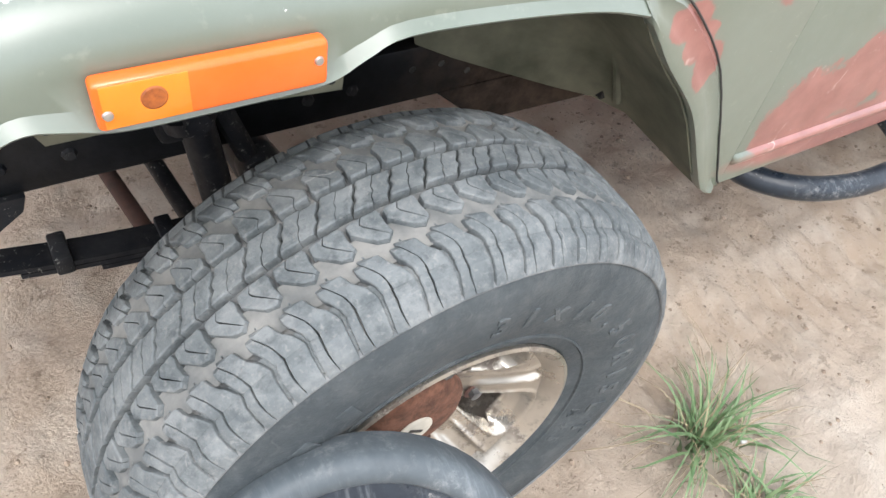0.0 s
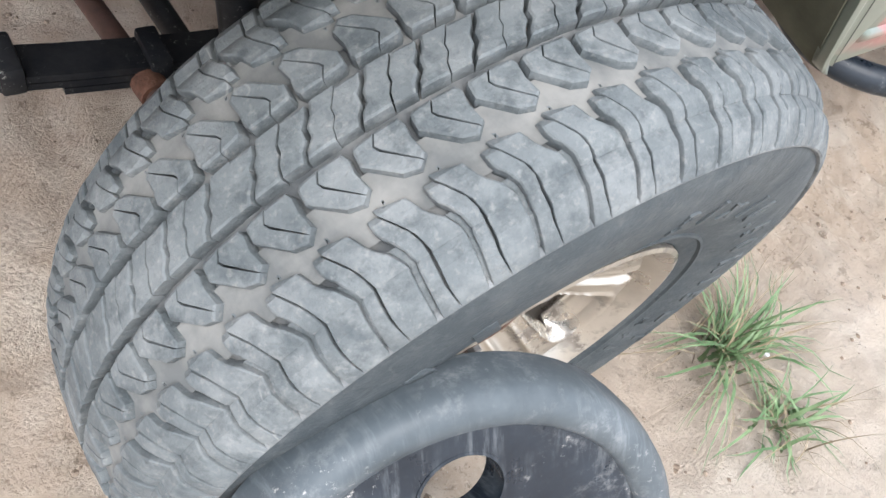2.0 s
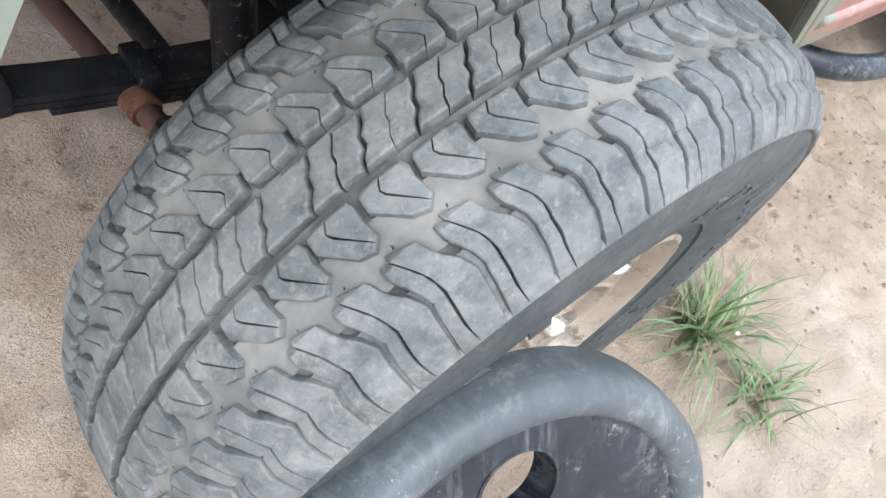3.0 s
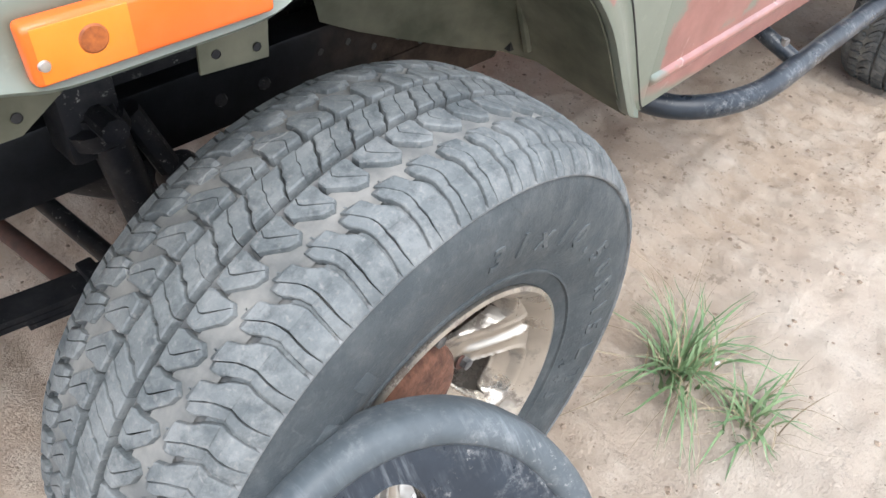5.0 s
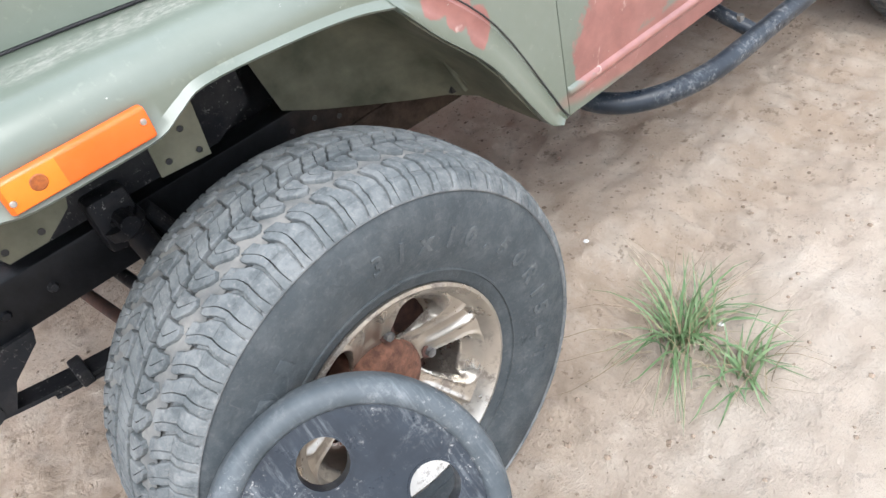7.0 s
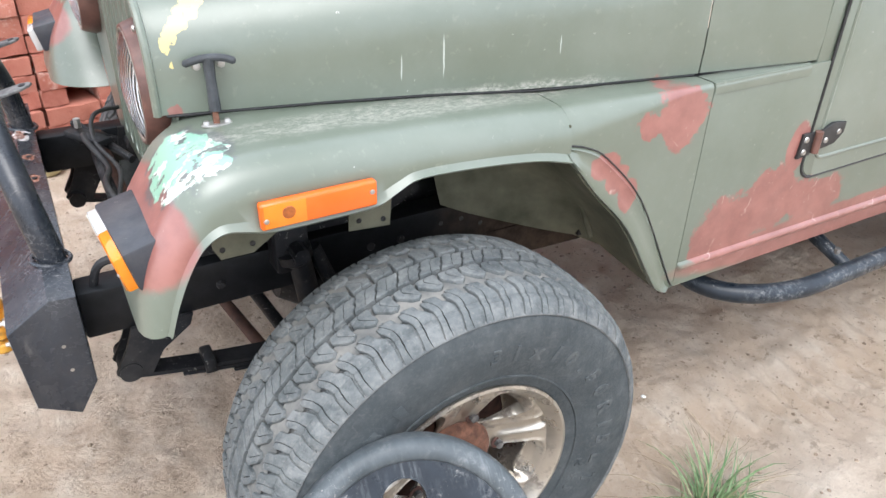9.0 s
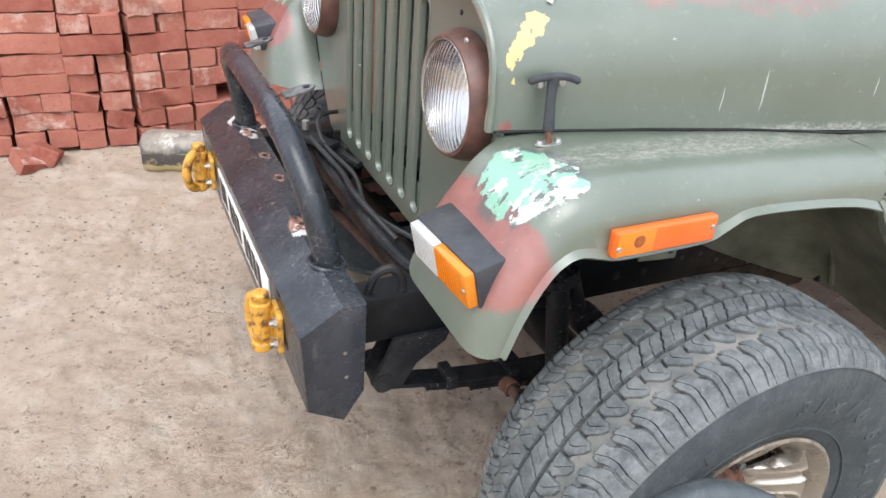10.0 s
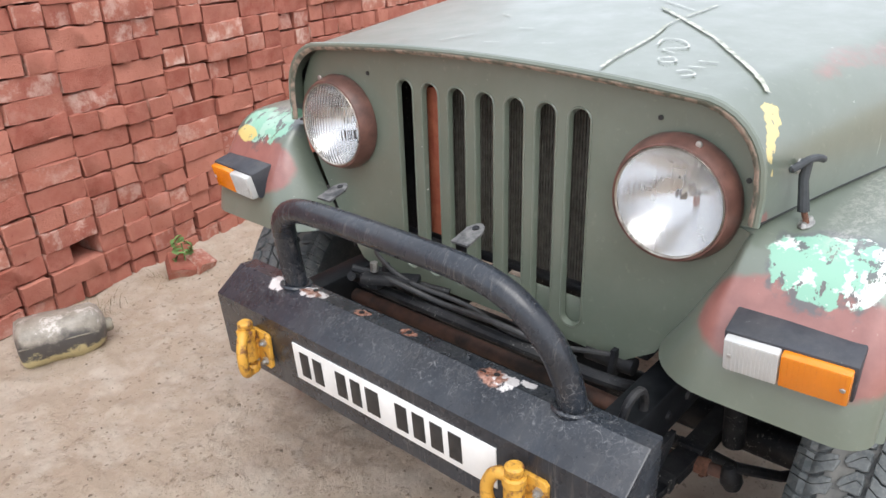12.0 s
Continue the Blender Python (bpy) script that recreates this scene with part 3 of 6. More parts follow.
# ---- the vehicle ----
jeep = root("jeep", "old olive green jeep with red primer patches on bare sand", "car")
jeep.matrix_basis = pose(0, -0.6, 0.6, 0.9) @ pose(0, 0.6, -0.6)
WHEEL_Z, TYRE_R = 0.331, 0.400


MIDDLE = 0.018  # the body's middle line


def hood_half(x):
    return 0.530 + 0.175 * min(1.0, max(0.0, (x + 0.35) / 0.95))


WING = (  # top edge (x, z), lower lip (x, z)
    (-0.480, 0.722, -0.440, 0.732), (-0.470, 0.780, -0.422, 0.784), (-0.450, 0.840, -0.398, 0.834),
    (-0.421, 0.890, -0.374, 0.866), (-0.389, 0.934, -0.345, 0.880), (-0.345, 0.960, -0.312, 0.874),
    (-0.280, 0.968, -0.275, 0.866), (-0.190, 0.968, -0.190, 0.866), (-0.110, 0.967, -0.115, 0.869),
    (-0.070, 0.966, -0.078, 0.885), (-0.030, 0.965, -0.036, 0.900), (0.080, 0.963, 0.080, 0.896),
    (0.190, 0.958, 0.190, 0.884), (0.262, 0.953, 0.262, 0.866))
WING_Y = 0.757
GRILLE_X = -0.345


def wing_mesh():
    tops = spline([(a, 0, b) for a, b, _, _ in WING], 4)
    lips = spline([(c, 0, d) for _, _, c, d in WING], 4)
    rows = []
    for top, lip in zip(tops, lips):
        x = top.x
        front = x < GRILLE_X - 0.004
        inner = 0.528 if front else hood_half(x) - 0.03
        drop = lip - top
        length = drop.length
        r = min(0.055, length * 0.85)
        row = []
        for k in range(8):
            if front:
                # inner face, curving back to the grille
                a = math.pi / 2 * k / 8
                at_grille = float(np.interp(top.z, (0.70, 0.76, 0.90, 0.965), (0.385, 0.425, 0.500, 0.520)))
                row.append(Vector((GRILLE_X + (x - GRILLE_X) * math.sin(a), -(at_grille + (inner - at_grille) * (1 - math.cos(a))), top.z)))
            else:
                row.append(Vector((x, -(inner - 0.004 * (8 - k)), top.z)))
        row += [Vector((top.x, -(inner + (WING_Y - 0.055 - inner) * k / 5), top.z)) for k in range(6)]
        for k in range(1, 8):
            a = math.pi / 2 * k / 7
            p = top + drop * (r * (1 - math.cos(a)) / length)
            row.append(Vector((p.x, -(WING_Y - 0.055 + 0.055 * math.sin(a)), p.z)))
        p = top + drop * max(0.86, r / length)
        row.append(Vector((p.x, -WING_Y, p.z)))
        row.append(Vector((lip.x, -(WING_Y + 0.010), lip.z)))
        row.append(Vector((lip.x, -(WING_Y + 0.006), lip.z - 0.004)))
        row.append(Vector((lip.x + 0.004, -(WING_Y - 0.022), lip.z + 0.002)))
        rows.append(row)
    return thicken(grid(rows), 0.0025)


part("front_wing", wing_mesh(), PAINT, jeep, "olive front wing with red, mint and white paint patches", 40)
part("front_wing", mirrored(wing_mesh()), PAINT, jeep, "", 40).location = (0, 2 * MIDDLE + 0.02, 0)

def scuttle_mesh(xs, down):
    """Top of the tub between wing and bonnet with its rounded shoulder and the flat side below, down to a height for each x."""
    rows = []
    for x in xs:
        t = (x - 0.264) / 0.34
        top = 0.953 + 0.004 * t
        inner = min(0.712, hood_half(x) - 0.03 * (1 - min(1, t)))
        r = max(0.010, 0.055 * (1 - t))
        row = [Vector((x, -(inner + (0.7535 - r - inner) * k / 4), top)) for k in range(5)]
        for k in range(1, 7):
            a = math.pi / 2 * k / 6
            row.append(Vector((x, -(0.7535 - r + r * math.sin(a)), top - r * (1 - math.cos(a)))))
        low = min(down(x), top - r - 0.002)
        row += [Vector((x, -0.7535, top - r + (low - top + r) * k / 3)) for k in (1, 2, 3)]
        rows.append(row)
    return thicken(grid(rows), 0.0015)


def arch_top(x):
    return float(np.interp(x, (0.250, 0.300, 0.352, 0.454, 0.550, 0.582, 0.598), (0.893, 0.880, 0.849, 0.743, 0.575, 0.515, 0.497))) + 0.002


for xs, down in ((tuple(0.264 + 0.0334 * i for i in range(11)), arch_top), ((0.603, 0.66, 0.72, 0.80, 0.88), lambda x: 0.935)):
    part("scuttle", scuttle_mesh(xs, down), PAINT, jeep, "", 40)
    part("scuttle", mirrored(scuttle_mesh(xs, down)), PAINT, jeep, "", 40)

# ---- bonnet, grille, cowl and tub ----
def hood_section(x):
    w = hood_half(x)
    base = float(np.interp(x, (-0.37, -0.11, 0.08, 0.26, 0.60), (0.975, 0.974, 0.970, 0.961, 0.963)))
    top = 1.158 + 0.055 * min(1.0, (x + 0.37) / 0.97)
    crown = 0.020
    r = 0.115
    out = [(-w, base)]
    out.append((-w - 0.002, base + 0.05))
    for k in range(0, 9):
        a = math.pi / 2 * k / 8
        out.append((-(w - r) - r * math.cos(a) * 1.0, top - r + r * math.sin(a)))
    for k in range(1, 7):
        t = 1 - k / 6
        out.append((MIDDLE - (w - r + MIDDLE) * t, top + crown * (1 - t * t)))
    return out + [(2 * MIDDLE - y, z) for y, z in out[::-1][1:]]


def build_hood():
    rows = []
    for x in (-0.372, -0.368, -0.355, -0.25, -0.1, 0.05, 0.2, 0.35, 0.5, 0.600):
        rows.append([Vector((x, y, z)) for y, z in hood_section(x)])
    part("bonnet", thicken(grid(rows), 0.003), PAINT, jeep, "olive bonnet with chalk scribbles, yellow and reddish paint", 40)
    rows = []
    for x in (0.6045, 0.70, 0.80, 0.876, 1.05, 2.3):
        rows.append([Vector((x, MIDDLE + (y - MIDDLE) * (1 + 0.055 * min(1.0, (x - 0.606) / 0.27)), z)) for y, z in hood_section(0.600)])
    part("cowl", thicken(grid(rows), 0.003), PAINT, jeep, "", 40)
    # black line drawn in as the shade of the gap below the bonnet
    for s in (-1, 1):
        gap_line = [(x, (MIDDLE if s > 0 else 0) + s * (hood_half(x) + (MIDDLE if s > 0 else 0) - 0.005), hood_section(x)[0][1] - 0.0035) for x in (-0.36, -0.25, -0.11, 0.0, 0.08, 0.17, 0.26, 0.40, 0.595)]
        part("bonnet_gap_shade", tube(gap_line, 0.003, 8), INK, jeep, "dark line standing for the shaded gap under the bonnet")
    # folded rim along the front of the bonnet
    rim = [Vector((-0.374, y, z)) for y, z in hood_section(-0.372)]
    part("bonnet_rim", tube(rim, 0.0065, 8), PAINT, jeep, "worn folded front edge of the bonnet")
    lip = []
    for f, dx in ((1.0, 0.0), (0.982, -0.003), (0.962, -0.002), (0.935, 0.003)):
        lip.append([Vector((-0.3765 + dx, MIDDLE + (y - MIDDLE) * (1 - (1 - f) * 0.35), z if z < 1.0 else 1.0 + (z - 1.0) * f)) for y, z in hood_section(-0.372)])
    part("bonnet_lip", grid(lip), WORN_LIP, jeep, "brown worn lip under the bonnet edge", 60)


build_hood()

SLOTS = [0.0 + 0.0705 * (i - 3) + 0.011 for i in range(7)]
SLOT_W, SLOT_LO, SLOT_HI = 0.043, 0.672, 1.103


LAMP_Y = (-0.393, 0.420)


def grille_outline():
    half = [(-0.10, 0.640), (-0.30, 0.634), (-0.345, 0.640), (-0.368, 0.660), (-0.43, 0.755), (-0.505, 0.90), (-0.524, 0.965), (-0.524, 1.03)]
    for k in range(0, 7):
        a = math.pi / 2 * k / 6
        half.append((-(0.415 + 0.109 * math.cos(a)), 1.035 + 0.112 * math.sin(a)))
    half.append((-0.2, 1.160))
    return half + [(2 * MIDDLE - y, z) for y, z in half[::-1]]


def build_grille():
    """A pressed sheet with seven rounded slots, cut as strips between them."""
    out = grille_outline()

    def top_at(y):
        pts = sorted((p for p in out if p[1] > 0.9), key=lambda p: p[0])
        return float(np.interp(y, [p[0] for p in pts], [p[1] for p in pts]))

    def bottom_at(y):
        pts = sorted((p for p in out if p[1] < 0.97), key=lambda p: p[0])
        return float(np.interp(y, [p[0] for p in pts], [p[1] for p in pts]))
    r, edge = SLOT_W / 2, 0.004
    wide = r + edge
    lo, hi = SLOT_LO + r, SLOT_HI - r
    cuts = sorted({-0.523, -0.50, -0.45, -0.38, -0.30, 0.32, 0.39, 0.46, 0.52, 0.558, *[round(c + d, 6) for c in LAMP_Y for d in (-0.076, 0.076)], *[round(s - wide * math.cos(math.pi * k / 12), 6) for s in SLOTS for k in range(13)]})
    bm = bmesh.new()

    def quad(y0, y1, a0, a1, b0, b1):
        vs = [bm.verts.new((GRILLE_X, y, z)) for y, z in ((y0, a0), (y1, a1), (y1, b1), (y0, b0))]
        bm.faces.new(vs)
    for y0, y1 in zip(cuts, cuts[1:]):
        mid = (y0 + y1) / 2
        slot = next((s for s in SLOTS if abs(mid - s) < wide), None)
        ba, bb, ta, tb = bottom_at(y0), bottom_at(y1), top_at(y0), top_at(y1)
        if slot is None:
            lamp = any(abs(mid - c) < 0.076 for c in LAMP_Y)
            steps = [(ba, bb)] + [(max(ba, v), max(bb, v)) for v in (lo, 0.909, 1.061, hi)] + [(ta, tb)]
            for k, ((p0, p1), (q0, q1)) in enumerate(zip(steps, steps[1:])):
                if (q0 - p0 > 1e-4 or q1 - p1 > 1e-4) and not (lamp and k == 2):
                    quad(y0, y1, p0, p1, q0, q1)
        else:
            h0, h1 = (math.sqrt(max(0.0, wide * wide - (y - slot) ** 2)) for y in (y0, y1))
            quad(y0, y1, hi + h0, hi + h1, ta, tb)
            quad(y0, y1, ba, bb, lo - h0, lo - h1)
    bmesh.ops.remove_doubles(bm, verts=bm.verts, dist=2e-5)
    panel = thicken(bm, 0.0025)
    # rolled lips round the slots
    lips = []
    for s in SLOTS:
        rows = []
        for off, dx in ((edge, -0.0004), (0.0025, -0.0020), (0.0, -0.0012), (-0.0022, 0.004), (-0.0032, 0.010)):
            q = r + off
            ring = [(GRILLE_X + dx, s + q * math.cos(math.pi * k / 12), hi + q * math.sin(math.pi * k / 12)) for k in range(13)]
            ring += [(GRILLE_X + dx, s - q * math.cos(math.pi * k / 12), lo - q * math.sin(math.pi * k / 12)) for k in range(13)]
            rows.append(ring + ring[:1])
        lips.append(grid(rows))
    part("grille", join(panel, *lips), PAINT, jeep, "olive pressed-steel grille with seven upright slots", 35)
    # added dark sheets beside the radiator give the outer slots their shade
    part("slot_dark_sheet", box((0.01, 0.10, 0.44), pose(-0.240, 0.345, 0.885)), CHASSIS, jeep)
    part("slot_dark_sheet", box((0.01, 0.10, 0.44), pose(-0.240, -0.305, 0.885)), CHASSIS, jeep)
    for hy, hz in ((-0.502, 1.035), (-0.35, 1.110), (0.33, 1.105)):
        part("screw_hole", lathe([(0.0, -0.001), (0.0045, -0.001), (0.0045, 0.0)], 10, pose(GRILLE_X - 0.0014, hy, hz, 0, 0, -90)), INK, jeep)
    core = part("radiator", box((0.03, 0.50, 0.38), pose(-0.275, -0.035, 0.930)), RADIATOR, jeep, "grey finned radiator core behind the grille")
    tagged(part("cooling_fin", join(*[box((0.006, 0.0022, 0.38), pose(-0.292, -0.28 + 0.0065 * i, 0.930)) for i in range(76)]), RADIATOR, core), kind="stuff")
    part("radiator_strip", box((0.012, 0.052, 0.33), pose(-0.312, 0.160, 0.925), 0.003), REDOX, jeep, "rust-red upright strip behind the grille")
    part("radiator_bar", box((0.02, 0.62, 0.016), pose(-0.300, 0.02, 0.735), 0.003), CHASSIS, jeep)
    part("grille_backing", box((0.004, 0.60, 0.085), pose(GRILLE_X + 0.016, 0.011, 0.686), 0.001), PAINT, jeep, "olive sheet behind the lower ends of the slots")


build_grille()


def headlight(y):
    m = pose(-0.345, y, 0.985, 0, 0, 90)
    lamp = part("headlight", lathe([(0.107, 0.0), (0.109, 0.008), (0.107, 0.020), (0.102, 0.034), (0.0985, 0.042), (0.095, 0.043), (0.0925, 0.036), (0.093, 0.0)], 56, m), BEZEL, jeep, "round headlight with a rust-brown bezel")
    part("reflector", lathe([(0.092 * k / 14, -0.042 + 0.077 * (k / 14) ** 2) for k in range(15)], 48, m), MIRROR, lamp, "", 60)
    glass = part("lens", lathe([(0.0, 0.0545), (0.02, 0.054), (0.045, 0.051), (0.07, 0.046), (0.087, 0.039), (0.0925, 0.034), (0.090, 0.041), (0.07, 0.049), (0.045, 0.054), (0.02, 0.057), (0.0, 0.0575)], 48, m), GLASS, lamp, "ribbed clear glass", 60)
    glass.visible_shadow = False
    part("chrome_ring", lathe([(0.0940, 0.037), (0.0945, 0.041), (0.0930, 0.0435), (0.0910, 0.042), (0.0910, 0.037)], 56, m, True), CHROME, lamp)
    part("bulb", lathe([(0.0, -0.040), (0.010, -0.038), (0.010, -0.012), (0.0, -0.004)], 16, m), GLASS, lamp)
    part("bezel_screw", lathe([(0.0, 0.004), (0.005, 0.003), (0.006, 0.0)], 12, pose(-0.372, y - 0.035 if y < 0 else y + 0.04, 1.085, 0, 0, 90)), STEEL, lamp)
    return lamp


# (lathe axis y turned by 90 degrees points to -x)
for lamp_y in LAMP_Y:
    headlight(lamp_y)


def tub_outline():
    arch = spline([(0.262, 0, 0.866), (0.300, 0, 0.822), (0.332, 0, 0.785), (0.421, 0, 0.693), (0.496, 0, 0.575), (0.536, 0, 0.515), (0.563, 0, 0.497)], 4)
    return [(p.x, p.z) for p in arch]


ARCH = tub_outline()


def build_tub(s):
    """Side of the tub: the quarter behind the wheel arch, the sill with its ridge and the door."""
    def side(bm):
        return bm if s < 0 else mirrored(bm)
    quarter = ARCH + [(0.598, 0.494), (0.598, 0.945), (0.50, 0.930), (0.264, 0.893)]
    part("quarter_panel", side(slab(quarter, -0.745, -0.752, 0.002)), PAINT, jeep, "olive panel behind the wheel arch with red patches")
    # rolled flange round the arch
    outer = spline([(0.250, 0, 0.893), (0.300, 0, 0.880), (0.352, 0, 0.849), (0.454, 0, 0.743), (0.550, 0, 0.575), (0.582, 0, 0.515), (0.595, 0, 0.497)], 4)
    rows = []
    for (ax, az), o in zip(ARCH, outer):
        a, b = Vector((ax, 0, az)), Vector((o.x, 0, o.z))
        rows.append([Vector((p.x, -y, p.z)) for p, y in ((b, 0.752), (b.lerp(a, 0.1), 0.757), (b.lerp(a, 0.25), 0.754), (b.lerp(a, 0.55), 0.760), (b.lerp(a, 0.85), 0.766), (a, 0.764), (a, 0.745))])
    part("arch_flange", side(grid(rows)), PAINT, jeep, "", 50)
    part("flange_seam", side(tube([Vector((o.x + 0.001, -0.7540, o.z + 0.002)) for o in outer], 0.0016, 6)), INK, jeep)
    # sheet of the wheel well, bent forward towards the engine bay
    zs, xs = [p[1] for p in ARCH][::-1], [p[0] for p in ARCH][::-1]
    columns = ((-0.75, 0.500, 0.0, 0.0), (-0.70, 0.508, 0.006, 0.0), (-0.64, 0.518, 0.010, 0.0), (-0.575, 0.530, 0.012, 0.0), (-0.530, 0.545, 0.008, 0.10), (-0.500, 0.562, 0.0, 0.28), (-0.475, 0.590, 0.0, 0.52), (-0.455, 0.625, 0.0, 0.80), (-0.445, 0.655, 0.0, 1.0))
    rows = []
    for y, zb, dx, toward in columns:
        row = []
        for k in range(9):
            z = zb + (0.93 - zb) * k / 8
            x = float(np.interp(z, zs, xs)) + dx
            row.append(Vector((x * (1 - toward) + min(x, 0.180 - 0.25 * (z - 0.655)) * toward, y, z)))
        rows.append(row)
    part("wheel_well", side(thicken(grid(rows), 0.003)), MUDDY, jeep, "mud-stained olive wheel well sheet with a pressed rib", 40)
    part("panel_rib", side(tube([(0.452, -0.575, 0.68), (0.503, -0.575, 0.56)], 0.008, 8)), MUDDY, jeep)
    part("panel_rib", side(tube([(0.395, -0.575, 0.76), (0.452, -0.575, 0.68)], 0.008, 8)), MUDDY, jeep)
    part("panel_bolt", side(lathe([(0.0, -0.012), (0.006, -0.010), (0.010, 0.0)], 10, pose(0.437, -0.495, 0.605, 0, 0, -60))), RUST, jeep)
    lower = [(0.602, 0.494), (1.90, 0.499), (1.99, 0.70), (2.12, 0.83), (2.36, 0.875), (2.60, 0.83), (2.73, 0.70), (2.80, 0.50), (3.40, 0.50), (3.40, 0.975), (2.3, 0.962), (0.602, 0.957)]
    part("body_side", side(slab(lower, -0.742, -0.752, 0.002)), PAINT, jeep, "olive body side with large red patch above the sill")
    part("cowl_side", side(slab([(0.90, 0.955), (2.3, 0.960), (2.3, 1.16), (0.90, 1.10)], -0.70, -0.748, 0.003)), PAINT, jeep)
    rows = [[(x, -0.7505, 0.556), (x, -0.752 - 0.005 * k, 0.553), (x, -0.752 - 0.009 * k, 0.545), (x, -0.752 - 0.005 * k, 0.536), (x, -0.7505, 0.530)] for x, k in ((0.603, 0.0), (0.606, 0.7), (0.614, 1.0), (0.9, 1.0), (1.3, 1.0), (1.8, 1.0), (1.895, 1.0), (1.900, 0.0))]
    part("sill_ridge", side(grid(rows)), PAINT, jeep, "", 60)
    door = [(0.948, 1.12), (0.944, 0.735)] + [(0.985 - 0.041 * math.cos(a), 0.727 - 0.041 * math.sin(a)) for a in (math.pi / 2 * k / 6 for k in range(7))] + [(2.2, 0.702), (2.2, 1.12)]
    door_ob = part("door", side(slab(door, -0.748, -0.7555, 0.003)), PAINT, jeep, "olive door with rounded lower corner")
    gap = [Vector((x, -0.7525, z)) for x, z in [(p[0] - 0.003, p[1] - 0.003) for p in door[:-1]]]
    part("door_seal", side(tube(gap, 0.0035, 6)), INK, door_ob)
    rim = [(0.975, 1.12), (0.972, 0.77)] + [(1.0 - 0.028 * math.cos(a), 0.758 - 0.028 * math.sin(a)) for a in (math.pi / 2 * k / 4 for k in range(5))] + [(2.1, 0.735)]
    part("door_pressing", side(tube([Vector((x, -0.754, z)) for x, z in rim], 0.005, 8)), PAINT, door_ob)
    hinge = root_part("hinge", jeep, "black strap hinge with steel screws and a red knuckle")
    part("strap", side(slab([(0.962, 0.755), (1.02, 0.762), (1.045, 0.785), (1.045, 0.81), (1.0, 0.815), (0.962, 0.80)], -0.756, -0.764, 0.002)), INK, hinge)
    part("leaf", side(slab([(0.908, 0.742), (0.948, 0.746), (0.948, 0.80), (0.912, 0.80)], -0.752, -0.760, 0.002)), INK, hinge)
    part("knuckle", side(tube([(0.955, -0.764, 0.752), (0.955, -0.764, 0.802)], 0.009, 10)), BEZEL, hinge)
    for x, z in ((0.922, 0.757), (0.922, 0.786), (0.985, 0.776), (1.025, 0.79)):
        part("screw", side(lathe([(0.0, -0.004), (0.006, -0.003), (0.0075, 0.0)], 10, pose(x, -0.763 if x > 0.95 else -0.760, z))), STEEL, hinge)


def root_part(name, parent, label=""):
    ob = new(name)
    ob.parent = parent
    if label:
        tagged(ob, label)
    return ob


for side_sign in (-1, 1):
    build_tub(side_sign)
part("firewall", box((0.02, 1.1, 0.62), pose(0.50, 0, 0.86)), CHASSIS, jeep)
# unseen floor, run on to the tail so that it shades the soil below
part("floor_pan", box((2.8, 1.44, 0.02), pose(2.08, 0, 0.535)), CHASSIS, jeep)
part("engine", join(box((0.55, 0.40, 0.38), pose(0.12, 0.03, 0.82), 0.03), box((0.3, 0.3, 0.16), pose(0.15, 0.02, 0.58), 0.03), box((0.20, 0.14, 0.10), pose(0.0, -0.25, 0.78), 0.02)), CHASSIS, jeep, "dark greasy engine block")

# ---- lamps on the wings ----
def side_marker(s):
    y = 0.757
    m = pose(-0.207, s * y, 0.8945, 0, -0.5, 0) @ Matrix.Scale(0.95, 4)
    lamp = root_part("side_marker", jeep, "orange plastic side marker lamp with two screws")
    body = box((0.190, 0.018, 0.044), pose(0, s * 0.009, 0), 0.005, 3)
    bmesh.ops.transform(body, matrix=m, verts=body.verts)
    part("marker_lens", body, ORANGE, lamp)
    half = box((0.066, 0.003, 0.038), pose(-0.0565, s * 0.0168, 0), 0.0004)
    bmesh.ops.transform(half, matrix=m, verts=half.verts)
    part("ribbed_window", half, YELLOWISH, lamp)
    bulb = lathe([(0.0, 0.0012), (0.009, 0.001), (0.0105, 0.0)], 20, m @ pose(-0.051, s * 0.0184, 0.002, 0 if s > 0 else 180))
    part("bulb_spot", bulb, BULB, lamp)
    for x, z in ((-0.0865, -0.006), (0.0855, 0.004)):
        part("screw", lathe([(0.0, 0.003), (0.0035, 0.0025), (0.0045, 0.0)], 12, m @ pose(x, s * 0.0178, z, 0 if s > 0 else 180)), STEEL, lamp)


side_marker(-1)
side_marker(1)


